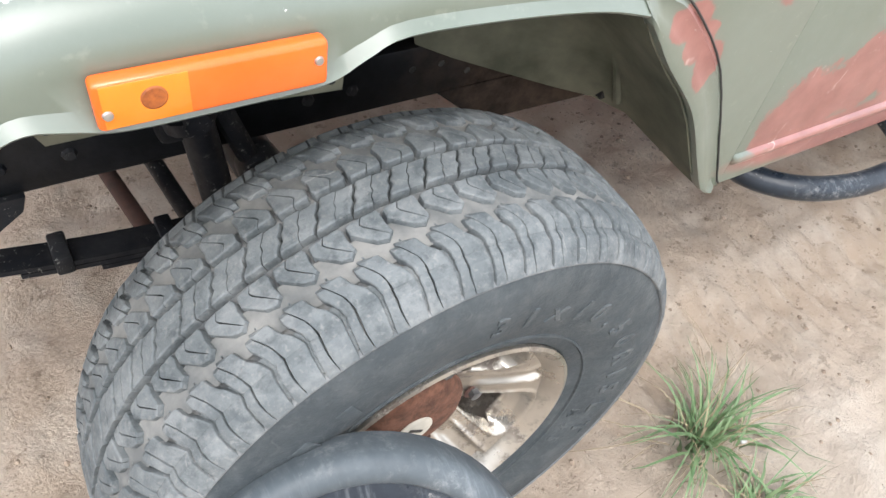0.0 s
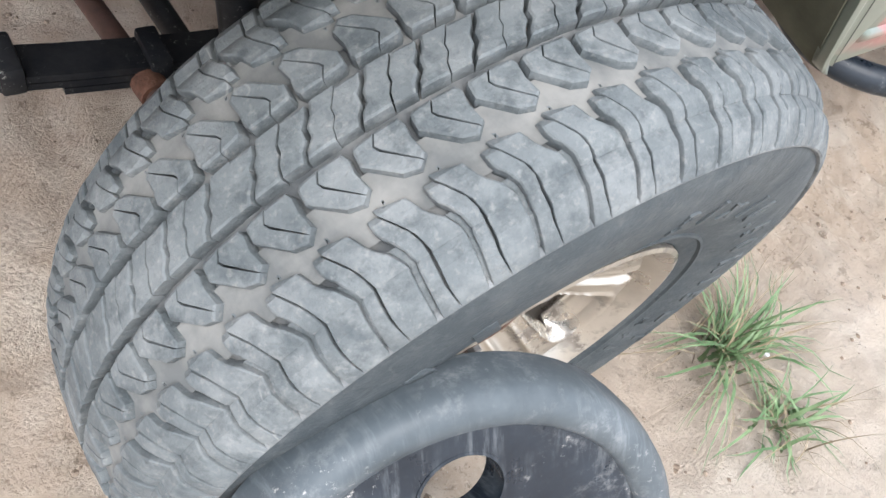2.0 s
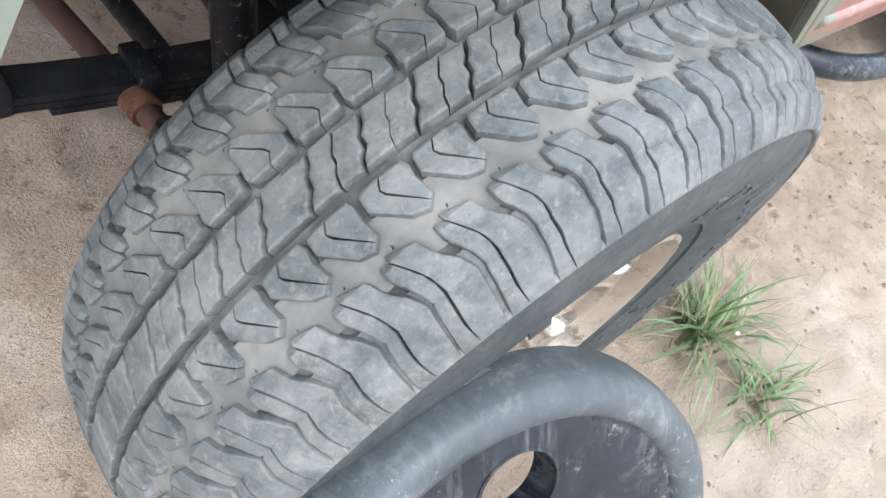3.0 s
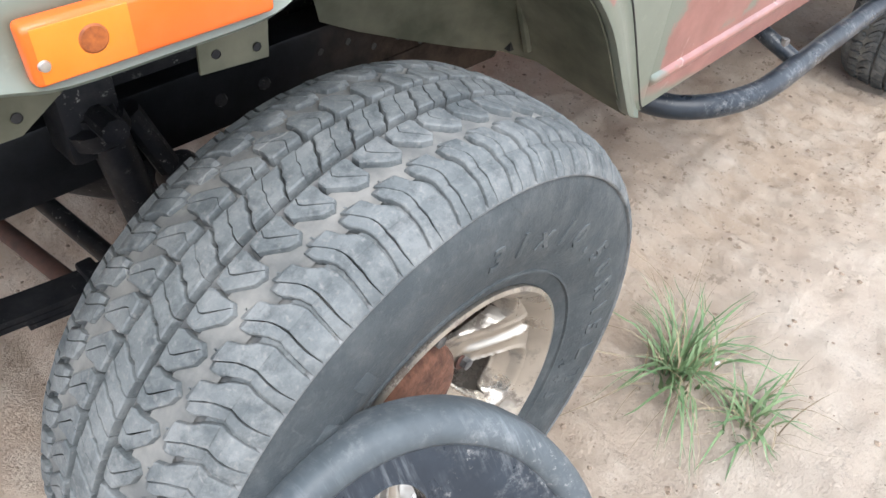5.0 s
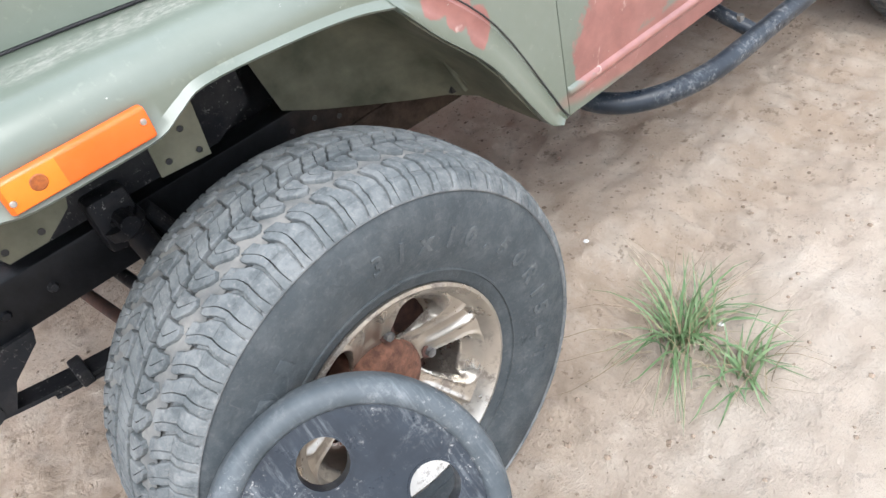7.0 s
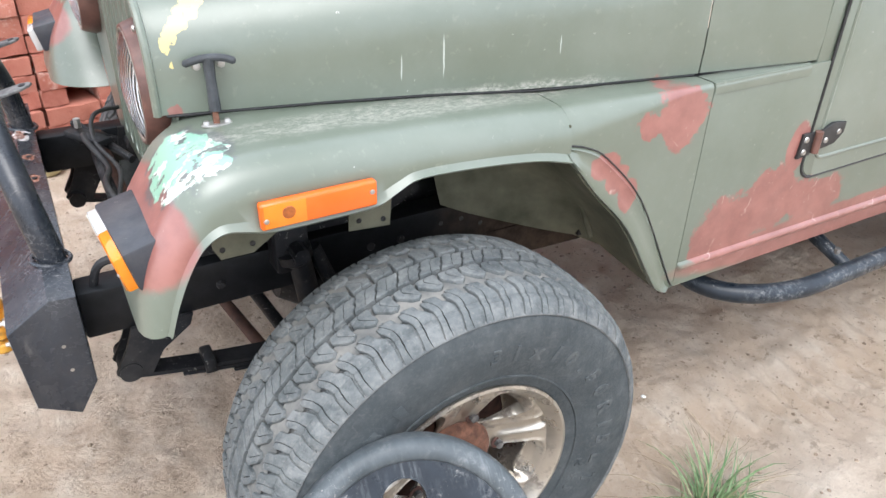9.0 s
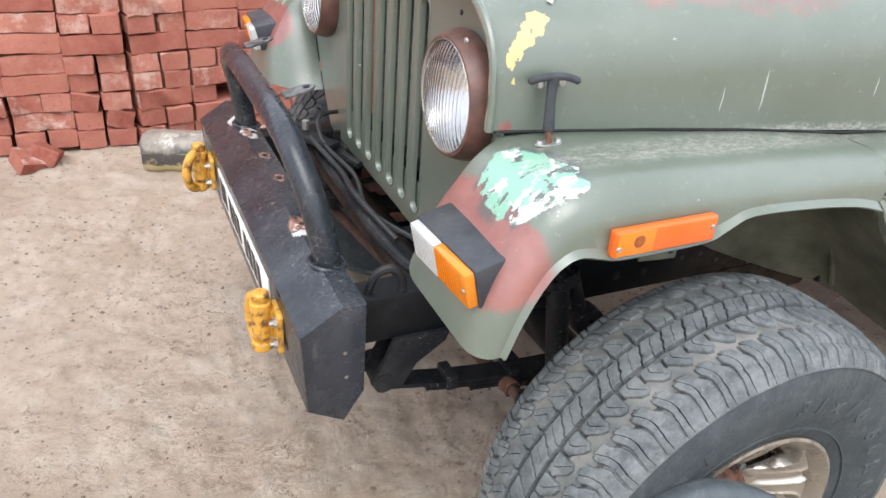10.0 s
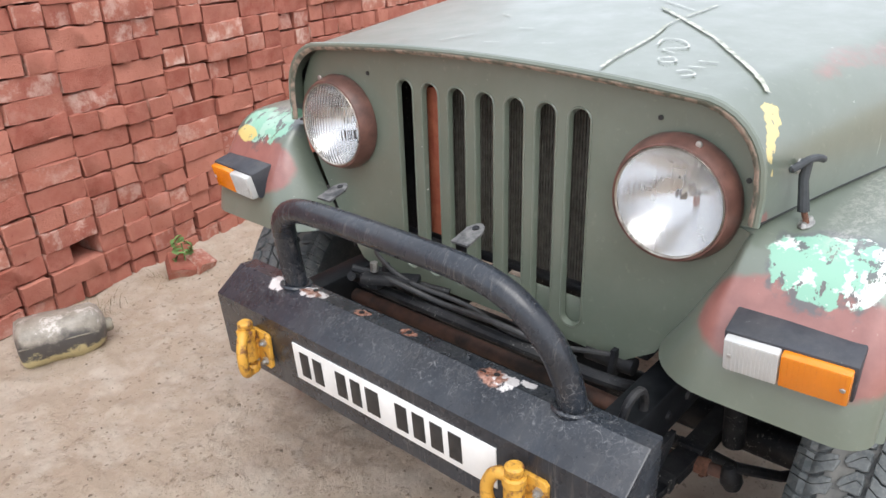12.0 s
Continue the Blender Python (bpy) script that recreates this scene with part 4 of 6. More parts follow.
def turn_signal(s):
    # the wing face leans back a little
    m = pose(-0.443, s * 0.632 + (0 if s < 0 else 0.056), 0.833, 0, -13, s * -4) @ Matrix.Scale(0.92, 4)
    lamp = root_part("turn_signal", jeep, "rectangular turn signal, half clear and half amber, in a black housing")

    def put(bm):
        bmesh.ops.transform(bm, matrix=m, verts=bm.verts)
        return bm
    part("housing", put(box((0.066, 0.194, 0.074), pose(-0.007, 0, 0), 0.005, 2)), PLASTIC, lamp)
    part("clear_lens", put(box((0.020, 0.084, 0.064), pose(-0.046, -s * 0.0505, 0), 0.004, 2)), CLEAR, lamp)
    part("amber_lens", put(box((0.020, 0.099, 0.064), pose(-0.046, s * 0.042, 0), 0.004, 2)), AMBER, lamp)
    part("lens_rib", put(join(*[box((0.0016, 0.0008, 0.060), pose(-0.0562, s * (-0.004 + 0.008 * i), 0)) for i in range(12)])), AMBER, lamp)
    part("clear_rib", put(join(*[box((0.002, 0.001, 0.060), pose(-0.0565, -s * (0.012 + 0.006 * i), 0)) for i in range(13)])), CLEAR, lamp)
    for y in (-0.082, 0.082):
        part("screw", put(lathe([(0.0, 0.003), (0.0035, 0.002), (0.0045, 0.0)], 10, pose(-0.056, s * y, 0.0, 0, 0, 90))), STEEL, lamp)


turn_signal(-1)
turn_signal(1)


def hood_latch(s):
    y = hood_half(-0.3) + 0.007
    latch = root_part("bonnet_latch", jeep, "black rubber bonnet latch with a T handle and two screws")

    def S(p):
        return (p[0], s * p[1], p[2])
    top = spline([(-0.329, y + 0.006, 1.056), (-0.315, y + 0.015, 1.063), (-0.294, y + 0.021, 1.067), (-0.273, y + 0.028, 1.066), (-0.257, y + 0.033, 1.060)], 4)
    part("handle", tube([S(p) for p in top], [0.003] + [0.0058] * (len(top) - 2) + [0.003], 10), LATCH, latch)
    part("strap", tube([S(p) for p in ((-0.294, y + 0.018, 1.066), (-0.294, y + 0.018, 1.035), (-0.295, y + 0.026, 0.986))], [0.0095, 0.0078, 0.0092], 10), LATCH, latch)
    part("stud", tube([S((-0.296, y + 0.026, 0.990)), S((-0.297, y + 0.034, 0.968))], 0.005, 8), RUST, latch)
    part("base_plate", slab(ellipse(-0.297, y + 0.034, 0.024, 0.011, 16), 0.966, 0.9695, 0.001, "xy") if s > 0 else slab([(a, -b) for a, b in ellipse(-0.297, y + 0.034, 0.024, 0.011, 16)], 0.966, 0.9695, 0.001, "xy"), STEEL, latch)
    for x in (-0.313, -0.281):
        part("plate_screw", lathe([(0.0, 0.006), (0.004, 0.005), (0.0055, 0.0)], 10, pose(x, s * (y + 0.034), 0.9695, 90)), STEEL, latch)
    for x in (-0.311, -0.274):
        part("screw", lathe([(0.0, 0.014), (0.0058, 0.012), (0.0072, 0.0)], 12, pose(x, s * (y + 0.002), 1.053, 0 if s > 0 else 180)), STEEL, latch)


hood_latch(-1)
hood_latch(1)

# ---- bumper, bar, plate and shackles ----
BUMPER = [(-0.550, 0.676), (-0.592, 0.680), (-0.664, 0.632), (-0.654, 0.470), (-0.588, 0.432), (-0.551, 0.493)]
part("bumper", slab(BUMPER, -0.500, 0.548, 0.004), BUMPER_PAINT, jeep, "black welded box bumper with scuffed, rusty top")
BAR = spline([(-0.572, -0.350, 0.668), (-0.580, -0.345, 0.72), (-0.592, -0.318, 0.79), (-0.606, -0.255, 0.855), (-0.613, -0.17, 0.884), (-0.614, 0.0, 0.890), (-0.614, 0.20, 0.890), (-0.612, 0.285, 0.880), (-0.604, 0.338, 0.845), (-0.588, 0.358, 0.78), (-0.573, 0.362, 0.67)], 5)
part("bull_bar", tube(BAR, 0.0252, 24), BLACK, jeep, "black bent tube bar welded on the bumper")
for bar_y in (-0.350, 0.362):
    part("weld_bead", tube([(-0.574 + 0.032 * math.cos(a), bar_y + 0.032 * math.sin(a), 0.677 - 0.004 * math.cos(a)) for a in (2 * math.pi * k / 20 for k in range(20))], 0.0045, 6, closed=True), BLACK, jeep)
for tab_y in (0.215, -0.13):
    tab = [(-0.592, tab_y - 0.018), (-0.548, tab_y - 0.018), (-0.533, tab_y - 0.010), (-0.528, tab_y), (-0.533, tab_y + 0.010), (-0.548, tab_y + 0.018), (-0.592, tab_y + 0.018)]
    tilt = pose(-0.592, tab_y, 0.912, 0, -14, 0) @ pose(0.592, -tab_y, -0.912)
    part("lamp_tab", moved(slab(tab, 0.912, 0.917, 0.001, "xy"), tilt), TAB, jeep, "drilled steel tab on the bar")
    part("tab_hole", lathe([(0.0, 0.0), (0.0065, 0.0), (0.0065, 0.0012), (0.0, 0.0012)], 14, tilt @ pose(-0.545, tab_y, 0.9175, 90)), CHASSIS, jeep)
for hx, hy in ((-0.575, 0.15), (-0.572, 0.02), (-0.588, -0.175), (-0.580, -0.20), (-0.57, 0.30)):
    part("bolt_hole", lathe([(0.0, 0.0), (0.006, 0.0), (0.006, 0.0012), (0.0, 0.0012)], 12, pose(hx, hy, 0.6785, 90)), CHASSIS, jeep)
for px, pz in ((-0.588, 0.585), (-0.585, 0.533)):
    part("bolt_hole", lathe([(0.0, -0.001), (0.0035, -0.001), (0.0035, 0.0)], 10, pose(px, -0.5005, pz)), STEEL, jeep)


def plate_material_x(z):
    """x of the bumper's front face at a height."""
    return -0.654 - 0.010 * (z - 0.470) / 0.162


def build_plate():
    y0, y1, z0, z1 = -0.262, 0.278, 0.512, 0.602
    lean = math.degrees(math.atan(0.010 / 0.162))
    plate = root_part("number_plate", jeep, "white number plate with black characters on the bumper front")
    m = pose(plate_material_x(0.557) - 0.0015, (y0 + y1) / 2, (z0 + z1) / 2, 0, -lean, 0)
    part("plate", box((0.003, y1 - y0, z1 - z0), m, 0.0006), WHITE, plate)
    # characters stand as plain bars
    x = (y1 - y0) / 2 - 0.018
    for w in (0.036, 0.036, -0.022, 0.038, 0.036, 0.046, -0.024, 0.038, 0.038, 0.038, 0.038):
        if w > 0:
            part("character_bar", box((0.0016, w * 0.78, 0.060), m @ pose(-0.0022, x - w / 2, 0), 0.0004), INK, plate)
        x -= abs(w) + 0.006


build_plate()


def shackle(y, turn):
    sh = root_part("tow_shackle", jeep, "chipped yellow tow shackle bolted on the bumper")
    x0 = plate_material_x(0.57)
    base = [(y - 0.058, 0.512), (y - 0.052, 0.505), (y + 0.008, 0.508), (y + 0.016, 0.516), (y + 0.016, 0.596), (y + 0.008, 0.606), (y - 0.050, 0.606), (y - 0.058, 0.598)]
    part("base", slab(base, x0 - 0.013, x0 - 0.001, 0.003, "yz"), YELLOW, sh)
    part("lug", join(slab([(x0 - 0.010, 0.598), (x0 - 0.034, 0.590), (x0 - 0.050, 0.575), (x0 - 0.050, 0.545), (x0 - 0.034, 0.530), (x0 - 0.010, 0.520)], y - 0.012, y + 0.012, 0.004), tube([(x0 - 0.036, y, 0.592), (x0 - 0.036, y, 0.528)], 0.021, 16)), YELLOW, sh, "rust-stained lug")
    ring = [(0.0, 0, 0.046), (-0.020, 0, 0.053), (-0.042, 0, 0.045), (-0.056, 0, 0.016), (-0.056, 0, -0.016), (-0.042, 0, -0.044), (-0.020, 0, -0.055), (0.0, 0, -0.050)]
    m = pose(x0 - 0.036, y, 0.556, 0, 0, turn)
    part("ring", tube([m @ Vector(p) for p in spline(ring, 4)], 0.0135, 14), YELLOW, sh)
    for dz in (0.048, -0.052):
        part("ring_eye", lathe([(0.0, -0.012), (0.021, -0.012), (0.024, -0.008), (0.024, 0.008), (0.021, 0.012), (0.0, 0.012)], 18, pose(x0 - 0.036, y, 0.556 + dz, 90)), YELLOW, sh)
    part("pin", join(tube([(x0 - 0.036, y, 0.484), (x0 - 0.036, y, 0.630)], 0.011, 12), tube([(x0 - 0.036, y, 0.614), (x0 - 0.036, y, 0.620), (x0 - 0.036, y, 0.634), (x0 - 0.036, y, 0.638)], [0.016, 0.019, 0.019, 0.014], 14)), YELLOW, sh)
    sh.matrix_basis = pose(x0, y, 0.548) @ Matrix.Scale(0.86, 4) @ pose(-x0, -y, -0.556)
    for dy, dz in ((-0.040, 0.024), (-0.040, -0.030), (0.002, -0.042)):
        part("bolt", tube([(x0 - 0.012, y + dy, 0.556 + dz), (x0 - 0.020, y + dy, 0.556 + dz), (x0 - 0.020, y + dy, 0.556 + dz), (x0 - 0.028, y + dy, 0.556 + dz)], [0.011, 0.011, 0.006, 0.005], 6), STEEL, sh)


shackle(-0.320, -78)
shackle(0.405, 40)


# ---- wheels ----
def tyre_radius(v):
    """Tread base radius across the tread, v from the middle, in metres."""
    return TYRE_R - 0.0118 - 0.9 * v * v - (9.0 * max(0.0, abs(v) - 0.088) ** 1.6)


SHOULDER = [(tyre_radius(v), v) for v in (0.0, 0.03, 0.06, 0.08, 0.09, 0.10)] + [(0.3715, 0.113), (0.363, 0.1235), (0.3565, 0.1305), (0.352, 0.134)]


def tread_surface(v):
    """Radius of the carcass under the tread at a distance v from the middle, and its outward normal (radial, axial)."""
    a = abs(v)
    ys, rs = [p[1] for p in SHOULDER], [p[0] for p in SHOULDER]
    r = float(np.interp(a, ys, rs))
    dr = float(np.interp(min(a + 0.003, 0.134), ys, rs) - np.interp(max(a - 0.003, 0.0), ys, rs))
    dy = min(a + 0.003, 0.134) - max(a - 0.003, 0.0)
    ln = math.hypot(dr, dy)
    return r, dy / ln, -dr / ln * (1 if v >= 0 else -1)


def carcass_profile(part_of):
    """(radius, y) of the carcass: 'tread' or one sidewall, outside at -y."""
    if part_of == "tread":
        half = SHOULDER[:-2]
        return [(r, -y) for r, y in half[::-1]] + half[1:]
    side = [(0.194, 0.096), (0.2050, 0.1145), (0.2095, 0.1190), (0.232, 0.125), (0.265, 0.1365), (0.300, 0.1405), (0.330, 0.1385), (0.348, 0.1345), (0.3565, 0.1305), (0.363, 0.1235)]
    return [(r, -y if part_of == "outer" else y) for r, y in side]


PITCHES, TREAD_TURN = 62, -0.745


def inset(poly, gaps):
    """A polygon in metres with each edge moved inwards by its own gap."""
    k = len(poly)
    area = sum(poly[i][0] * poly[(i + 1) % k][1] - poly[(i + 1) % k][0] * poly[i][1] for i in range(k))
    sign = 1 if area > 0 else -1
    lines = []
    for i in range(k):
        (ax, ay), (bx, by) = poly[i], poly[(i + 1) % k]
        ln = math.hypot(bx - ax, by - ay) or 1e-9
        nx, ny = -(by - ay) / ln * sign, (bx - ax) / ln * sign
        lines.append((nx, ny, nx * ax + ny * ay + gaps[i]))
    out = []
    for i in range(k):
        (a, b, c), (d, e, f) = lines[i - 1], lines[i]
        det = a * e - b * d
        if abs(det) < 0.25:
            g = max(gaps[i - 1], gaps[i])
            out.append((poly[i][0] + (a + d) / 2 * g, poly[i][1] + (b + e) / 2 * g))
        else:
            out.append(((c * e - b * f) / det, (a * f - c * d) / det))
    return out


def tread_mesh(n=PITCHES):
    """All-terrain tread: a middle rib cut by zigzags, two rows of angular blocks with a bent sipe, and two shoulders of long hooked lugs."""
    verts, faces = [], []
    pitch = 2 * math.pi / n
    step = pitch * TYRE_R

    def place(u, v, lift):
        r, nr, ny = tread_surface(v)
        a = (u + TREAD_TURN) * pitch
        rr, yy = r + nr * lift, v + ny * lift
        return (rr * math.sin(a), yy, rr * math.cos(a))

    def block(poly, h=0.0112, turn=1, soft=1.0):
        """poly: (u, v) or (u, v, 1) where the edge that starts there is a sipe."""
        k = len(poly)
        cu, cv = sum(p[0] for p in poly) / k, sum(p[1] for p in poly) / k
        h *= 1 + 0.09 * noise.noise((cu * 0.7, cv * 30, 1.0))
        flat = []
        for q, p in enumerate(poly):
            jit = 0.0009 * noise.noise((p[0] * 3.1, p[1] * 90, q * 0.7 + turn)) if len(p) < 3 else 0.0
            flat.append((p[0] * step + jit, p[1] + jit * 0.6))
        base = len(verts)
        for level, gap in ((-0.003, -0.0008), (h * 0.70, 0.0), (h * 0.92, 0.0007 * soft), (h, 0.0024 * soft)):
            for x, v in inset(flat, [gap * (0.12 if len(p) > 2 else 1.0) for p in poly]):
                verts.append(place(turn * x / step, turn * v, level))
        for lv in range(3):
            for i in range(k):
                a, b = base + lv * k + i, base + lv * k + (i + 1) % k
                faces.append((a, b, b + k, a + k))
        faces.append(tuple(base + 3 * k + i for i in range(k)))

    def lug(left, right, v0, v1, h, turn, steps=14, ea=0.05, eb=0.05):
        """A long shoulder lug between two edge lines u(v), with rounded edges of widths ea and eb."""
        base = len(verts)
        for i in range(steps + 1):
            v = v0 + (v1 - v0) * i / steps
            a, b = left(v), right(v)
            if b < a + 0.06:
                a = b = (a + b) / 2
                a, b = a - 0.03, b + 0.03
            hh = h * float(np.interp(v, (0.095, 0.132), (1.0, 0.58)))
            if i in (0, steps):
                hh *= 0.72
            for u, lift in ((a - ea * 0.3, -0.003), (a, hh * 0.72), (a + ea * 0.35, hh * 0.93), (a + ea, hh), (b - eb, hh), (b - eb * 0.35, hh * 0.93), (b, hh * 0.72), (b + eb * 0.3, -0.003)):
                verts.append(place(turn * u, turn * -v, lift))
        for i in range(steps):
            for j in range(7):
                a = base + i * 8 + j
                faces.append((a, a + 1, a + 9, a + 8))
        faces.append(tuple(base + j for j in range(8)))
        faces.append(tuple(base + steps * 8 + j for j in range(8)))

    def line(*pairs):
        vs, us = [p[0] for p in pairs], [p[1] for p in pairs]
        return lambda v: float(np.interp(v, vs, us))
    edge = line((0.0645, 0.16), (0.069, -0.02), (0.080, 0.0), (0.086, 0.10), (0.090, 0.22), (0.100, 0.29), (0.113, 0.23), (0.132, 0.13))
    top = line((0.0645, 0.22), (0.0665, 0.48), (0.069, 0.68), (0.074, 0.74), (0.082, 0.82), (0.087, 0.96), (0.091, 1.12), (0.100, 1.20), (0.113, 1.15), (0.132, 1.06))
    sipe = line((0.064, 0.14), (0.069, 0.16), (0.091, 0.54), (0.099, 0.56), (0.111, 0.53), (0.119, 0.48), (0.132, 0.50))
    width = line((0.069, 0.006), (0.088, 0.009), (0.098, 0.021), (0.114, 0.022), (0.124, 0.010), (0.132, 0.007))
    thin = ((0.0170, 0.30), (0.0120, 0.23), (0.0035, 0.085), (-0.0020, 0.065), (-0.0085, -0.045), (-0.0170, -0.10))
    wide = ((0.0170, 0.79), (0.0085, 0.70), (0.0025, 0.57), (-0.0045, 0.545), (-0.0105, 0.40), (-0.0170, 0.33))
    for i in range(n):
        wob = 0.05 * noise.noise((i * 1.7, 0.0, 3.0))
        for turn in (1, -1):
            o = i + wob + (0.0 if turn > 0 else 0.85 - 2 * TREAD_TURN)
            g = 0.009
            block([(o + 0.43 + g, -0.0246, 1), (o + 0.31 + g, -0.0330, 1), (o + 0.36 + g, -0.0365, 1), (o + 0.76, -0.0528, 1), (o + 0.845, -0.0562), (o + 0.93, -0.0530), (o + 0.875, -0.0400), (o + 0.90, -0.0300), (o + 0.84, -0.0246)], turn=turn)
            block([(o + 0.43 - g, -0.0246), (o + 0.05, -0.0258), (o - 0.01, -0.0285), (o - 0.03, -0.0390), (o + 0.46, -0.0575), (o + 0.74, -0.0606), (o + 0.845, -0.0564, 1), (o + 0.76, -0.0534, 1), (o + 0.36 - g, -0.0375, 1), (o + 0.31 - g, -0.0330, 1)], turn=turn)
            q = o + 0.62
            lug(lambda v: q + edge(v), lambda v: q + sipe(v) - width(v), 0.0690, 0.1318, 0.0100, turn, eb=0.015)
            lug(lambda v: q + (edge(v) if v < 0.069 else sipe(v) + width(v)), lambda v: q + top(v), 0.0648, 0.1318, 0.0100 if i % 2 else 0.0094, turn, ea=0.015)
            # low bars that tie one lug to the next
            lug(lambda v: q + top(v) - 0.04, lambda v: q + edge(v) + 1.03, 0.0885, 0.1270, 0.0048, turn, 8)
            block([(o + 0.92, -0.0595), (o + 1.01, -0.0610), (o + 1.03, -0.0655), (o + 0.94, -0.0650)], 0.0045, turn)
        o = i + wob
        # middle rib: a thin zigzag cut and a wide one in each pitch
        block([(o + u + 0.008, v, 1) for v, u in thin] + [(o + u - 0.030, v) for v, u in wide[::-1]])
        block([(o + u + 0.030, v) for v, u in wide] + [(o + 1 + u - 0.008, v, 1) for v, u in thin[::-1]])
    me = bpy.data.meshes.new("tread")
    me.from_pydata(verts, [], faces)
    bm = bmesh.new()
    bm.from_mesh(me)
    bpy.data.meshes.remove(me)
    return bm


def letters(text, radius, start, span, size, y, extrude=0.0012, tilt=0.0):
    """Raised sidewall lettering spread over an arc; start and span in degrees from the top towards +x."""
    cu = bpy.data.curves.new("letters", "FONT")
    glyphs = []
    for ch in text:
        cu.body, cu.size, cu.extrude, cu.align_x, cu.resolution_u = ch, size, extrude, "CENTER", 2
        cu.bevel_depth, cu.offset = extrude * 0.4, size * 0.022
        tmp = new("letters", cu)
        bpy.context.view_layer.update()
        me = bpy.data.meshes.new_from_object(tmp.evaluated_get(bpy.context.evaluated_depsgraph_get()))
        xs = [v.co.x for v in me.vertices]
        glyphs.append((me, math.degrees((max(xs) - min(xs)) / radius), (max(xs) + min(xs)) / 2))
        bpy.data.objects.remove(tmp)
    gap = (span - sum(g[1] for g in glyphs)) / (len(glyphs) - 1)
    out = []
    a = start
    for me, wide, mid in glyphs:
        ang = radians(a + wide / 2)
        a += wide + gap
        # text stands in x-z with its top outwards, seen from -y
        m = Matrix(((math.cos(ang), math.sin(ang), 0, radius * math.sin(ang)), (0, 0, -1, y), (-math.sin(ang), math.cos(ang), 0, radius * math.cos(ang)), (0, 0, 0, 1))) @ pose(-mid, 0, 0, tilt)
        bm = bmesh.new()
        bm.from_mesh(me)
        bmesh.ops.transform(bm, matrix=m, verts=bm.verts)
        out.append(bm)
        bpy.data.meshes.remove(me)
    return out


def rim_face():
    """The cast face of the rim: five broad twin-ridged spokes, rounded windows and dished pockets, outside at -y."""
    nr, na, r0, r1 = 54, 400, 0.045, 0.196
    bm = bmesh.new()
    table = {}

    def smooth(v):
        v = max(0.0, min(1.0, v))
        return v * v * (3 - 2 * v)

    def opening(r, a):
        """Place in the rounded triangular opening between two spokes: 1 on its edge."""
        k = round((a - 36) / 72)
        t = r * math.sin(radians(a - 36 - 72 * k))
        half = 0.009 + max(0.0, r - 0.070) * 0.47
        rho, tau = (r - 0.1310) / 0.0530, t / half
        return (abs(rho) ** 3.4 + abs(tau) ** 3.4) ** (1 / 3.4), tau, k

    def shape(r, a):
        edge, tau, _ = opening(r, a)
        y = -0.038 - 0.056 * smooth((r - 0.050) / 0.145)
        # inside the opening the barrel slopes down to the drum
        floor = -0.088 + 0.034 * max(0.0, min(1.0, (0.186 - r) / 0.030))
        y += max(0.0, floor - y) * smooth((1.02 - edge) / 0.13)
        y -= 0.0030 * math.exp(-((edge - 1.07) / 0.045) ** 2)
        # a hollow between two ridges runs along each spoke
        ts = r * math.sin(radians(a - 72 * round(a / 72)))
        along = smooth((r - 0.085) / 0.03) * smooth((0.188 - r) / 0.010)
        y += 0.0065 * along * math.exp(-(ts / 0.0130) ** 6)
        y -= 0.0034 * along * math.exp(-((abs(ts) - 0.0185) / 0.0036) ** 2)
        return y

    cut, rim_cut = 0.95, 0.1620
    for i in range(nr + 1):
        for j in range(na):
            r, a = r0 + (r1 - r0) * i / nr, 360 * j / na
            edge, tau, k = opening(r, a)
            if abs(r - rim_cut) < 0.0016 and edge < cut + 0.1:
                r = rim_cut
            elif cut - 0.07 < edge < cut + 0.07 and r < rim_cut:
                r = 0.1310 + (r - 0.1310) * cut / edge
                t = tau * cut / edge * (0.009 + max(0.0, r - 0.070) * 0.47)
                a = 36 + 72 * k + math.degrees(math.asin(max(-1, min(1, t / r))))
            table[i, j] = (bm.verts.new((r * math.sin(radians(a)), shape(r, a), r * math.cos(radians(a)))), opening(r, a)[0], r)
    for i in range(nr):
        for j in range(na):
            q = [table[i, j], table[i, (j + 1) % na], table[i + 1, (j + 1) % na], table[i + 1, j]]
            if sum(v[1] for v in q) / 4 > cut or sum(v[2] for v in q) / 4 > rim_cut:
                bm.faces.new([v[0] for v in q])
    edges = [e for e in bm.edges if len(e.link_faces) == 1 and 0.055 < math.hypot(e.verts[0].co.x, e.verts[0].co.z) < 0.185]
    deep = {}
    for e in edges:
        for v in e.verts:
            if v not in deep:
                deep[v] = bm.verts.new(v.co + Vector((0, 0.007, 0)))
        a, b = e.verts
        bm.faces.new((a, b, deep[b], deep[a]))
    bmesh.ops.delete(bm, geom=[v for v in bm.verts if not v.link_faces], context="VERTS")
    return bm


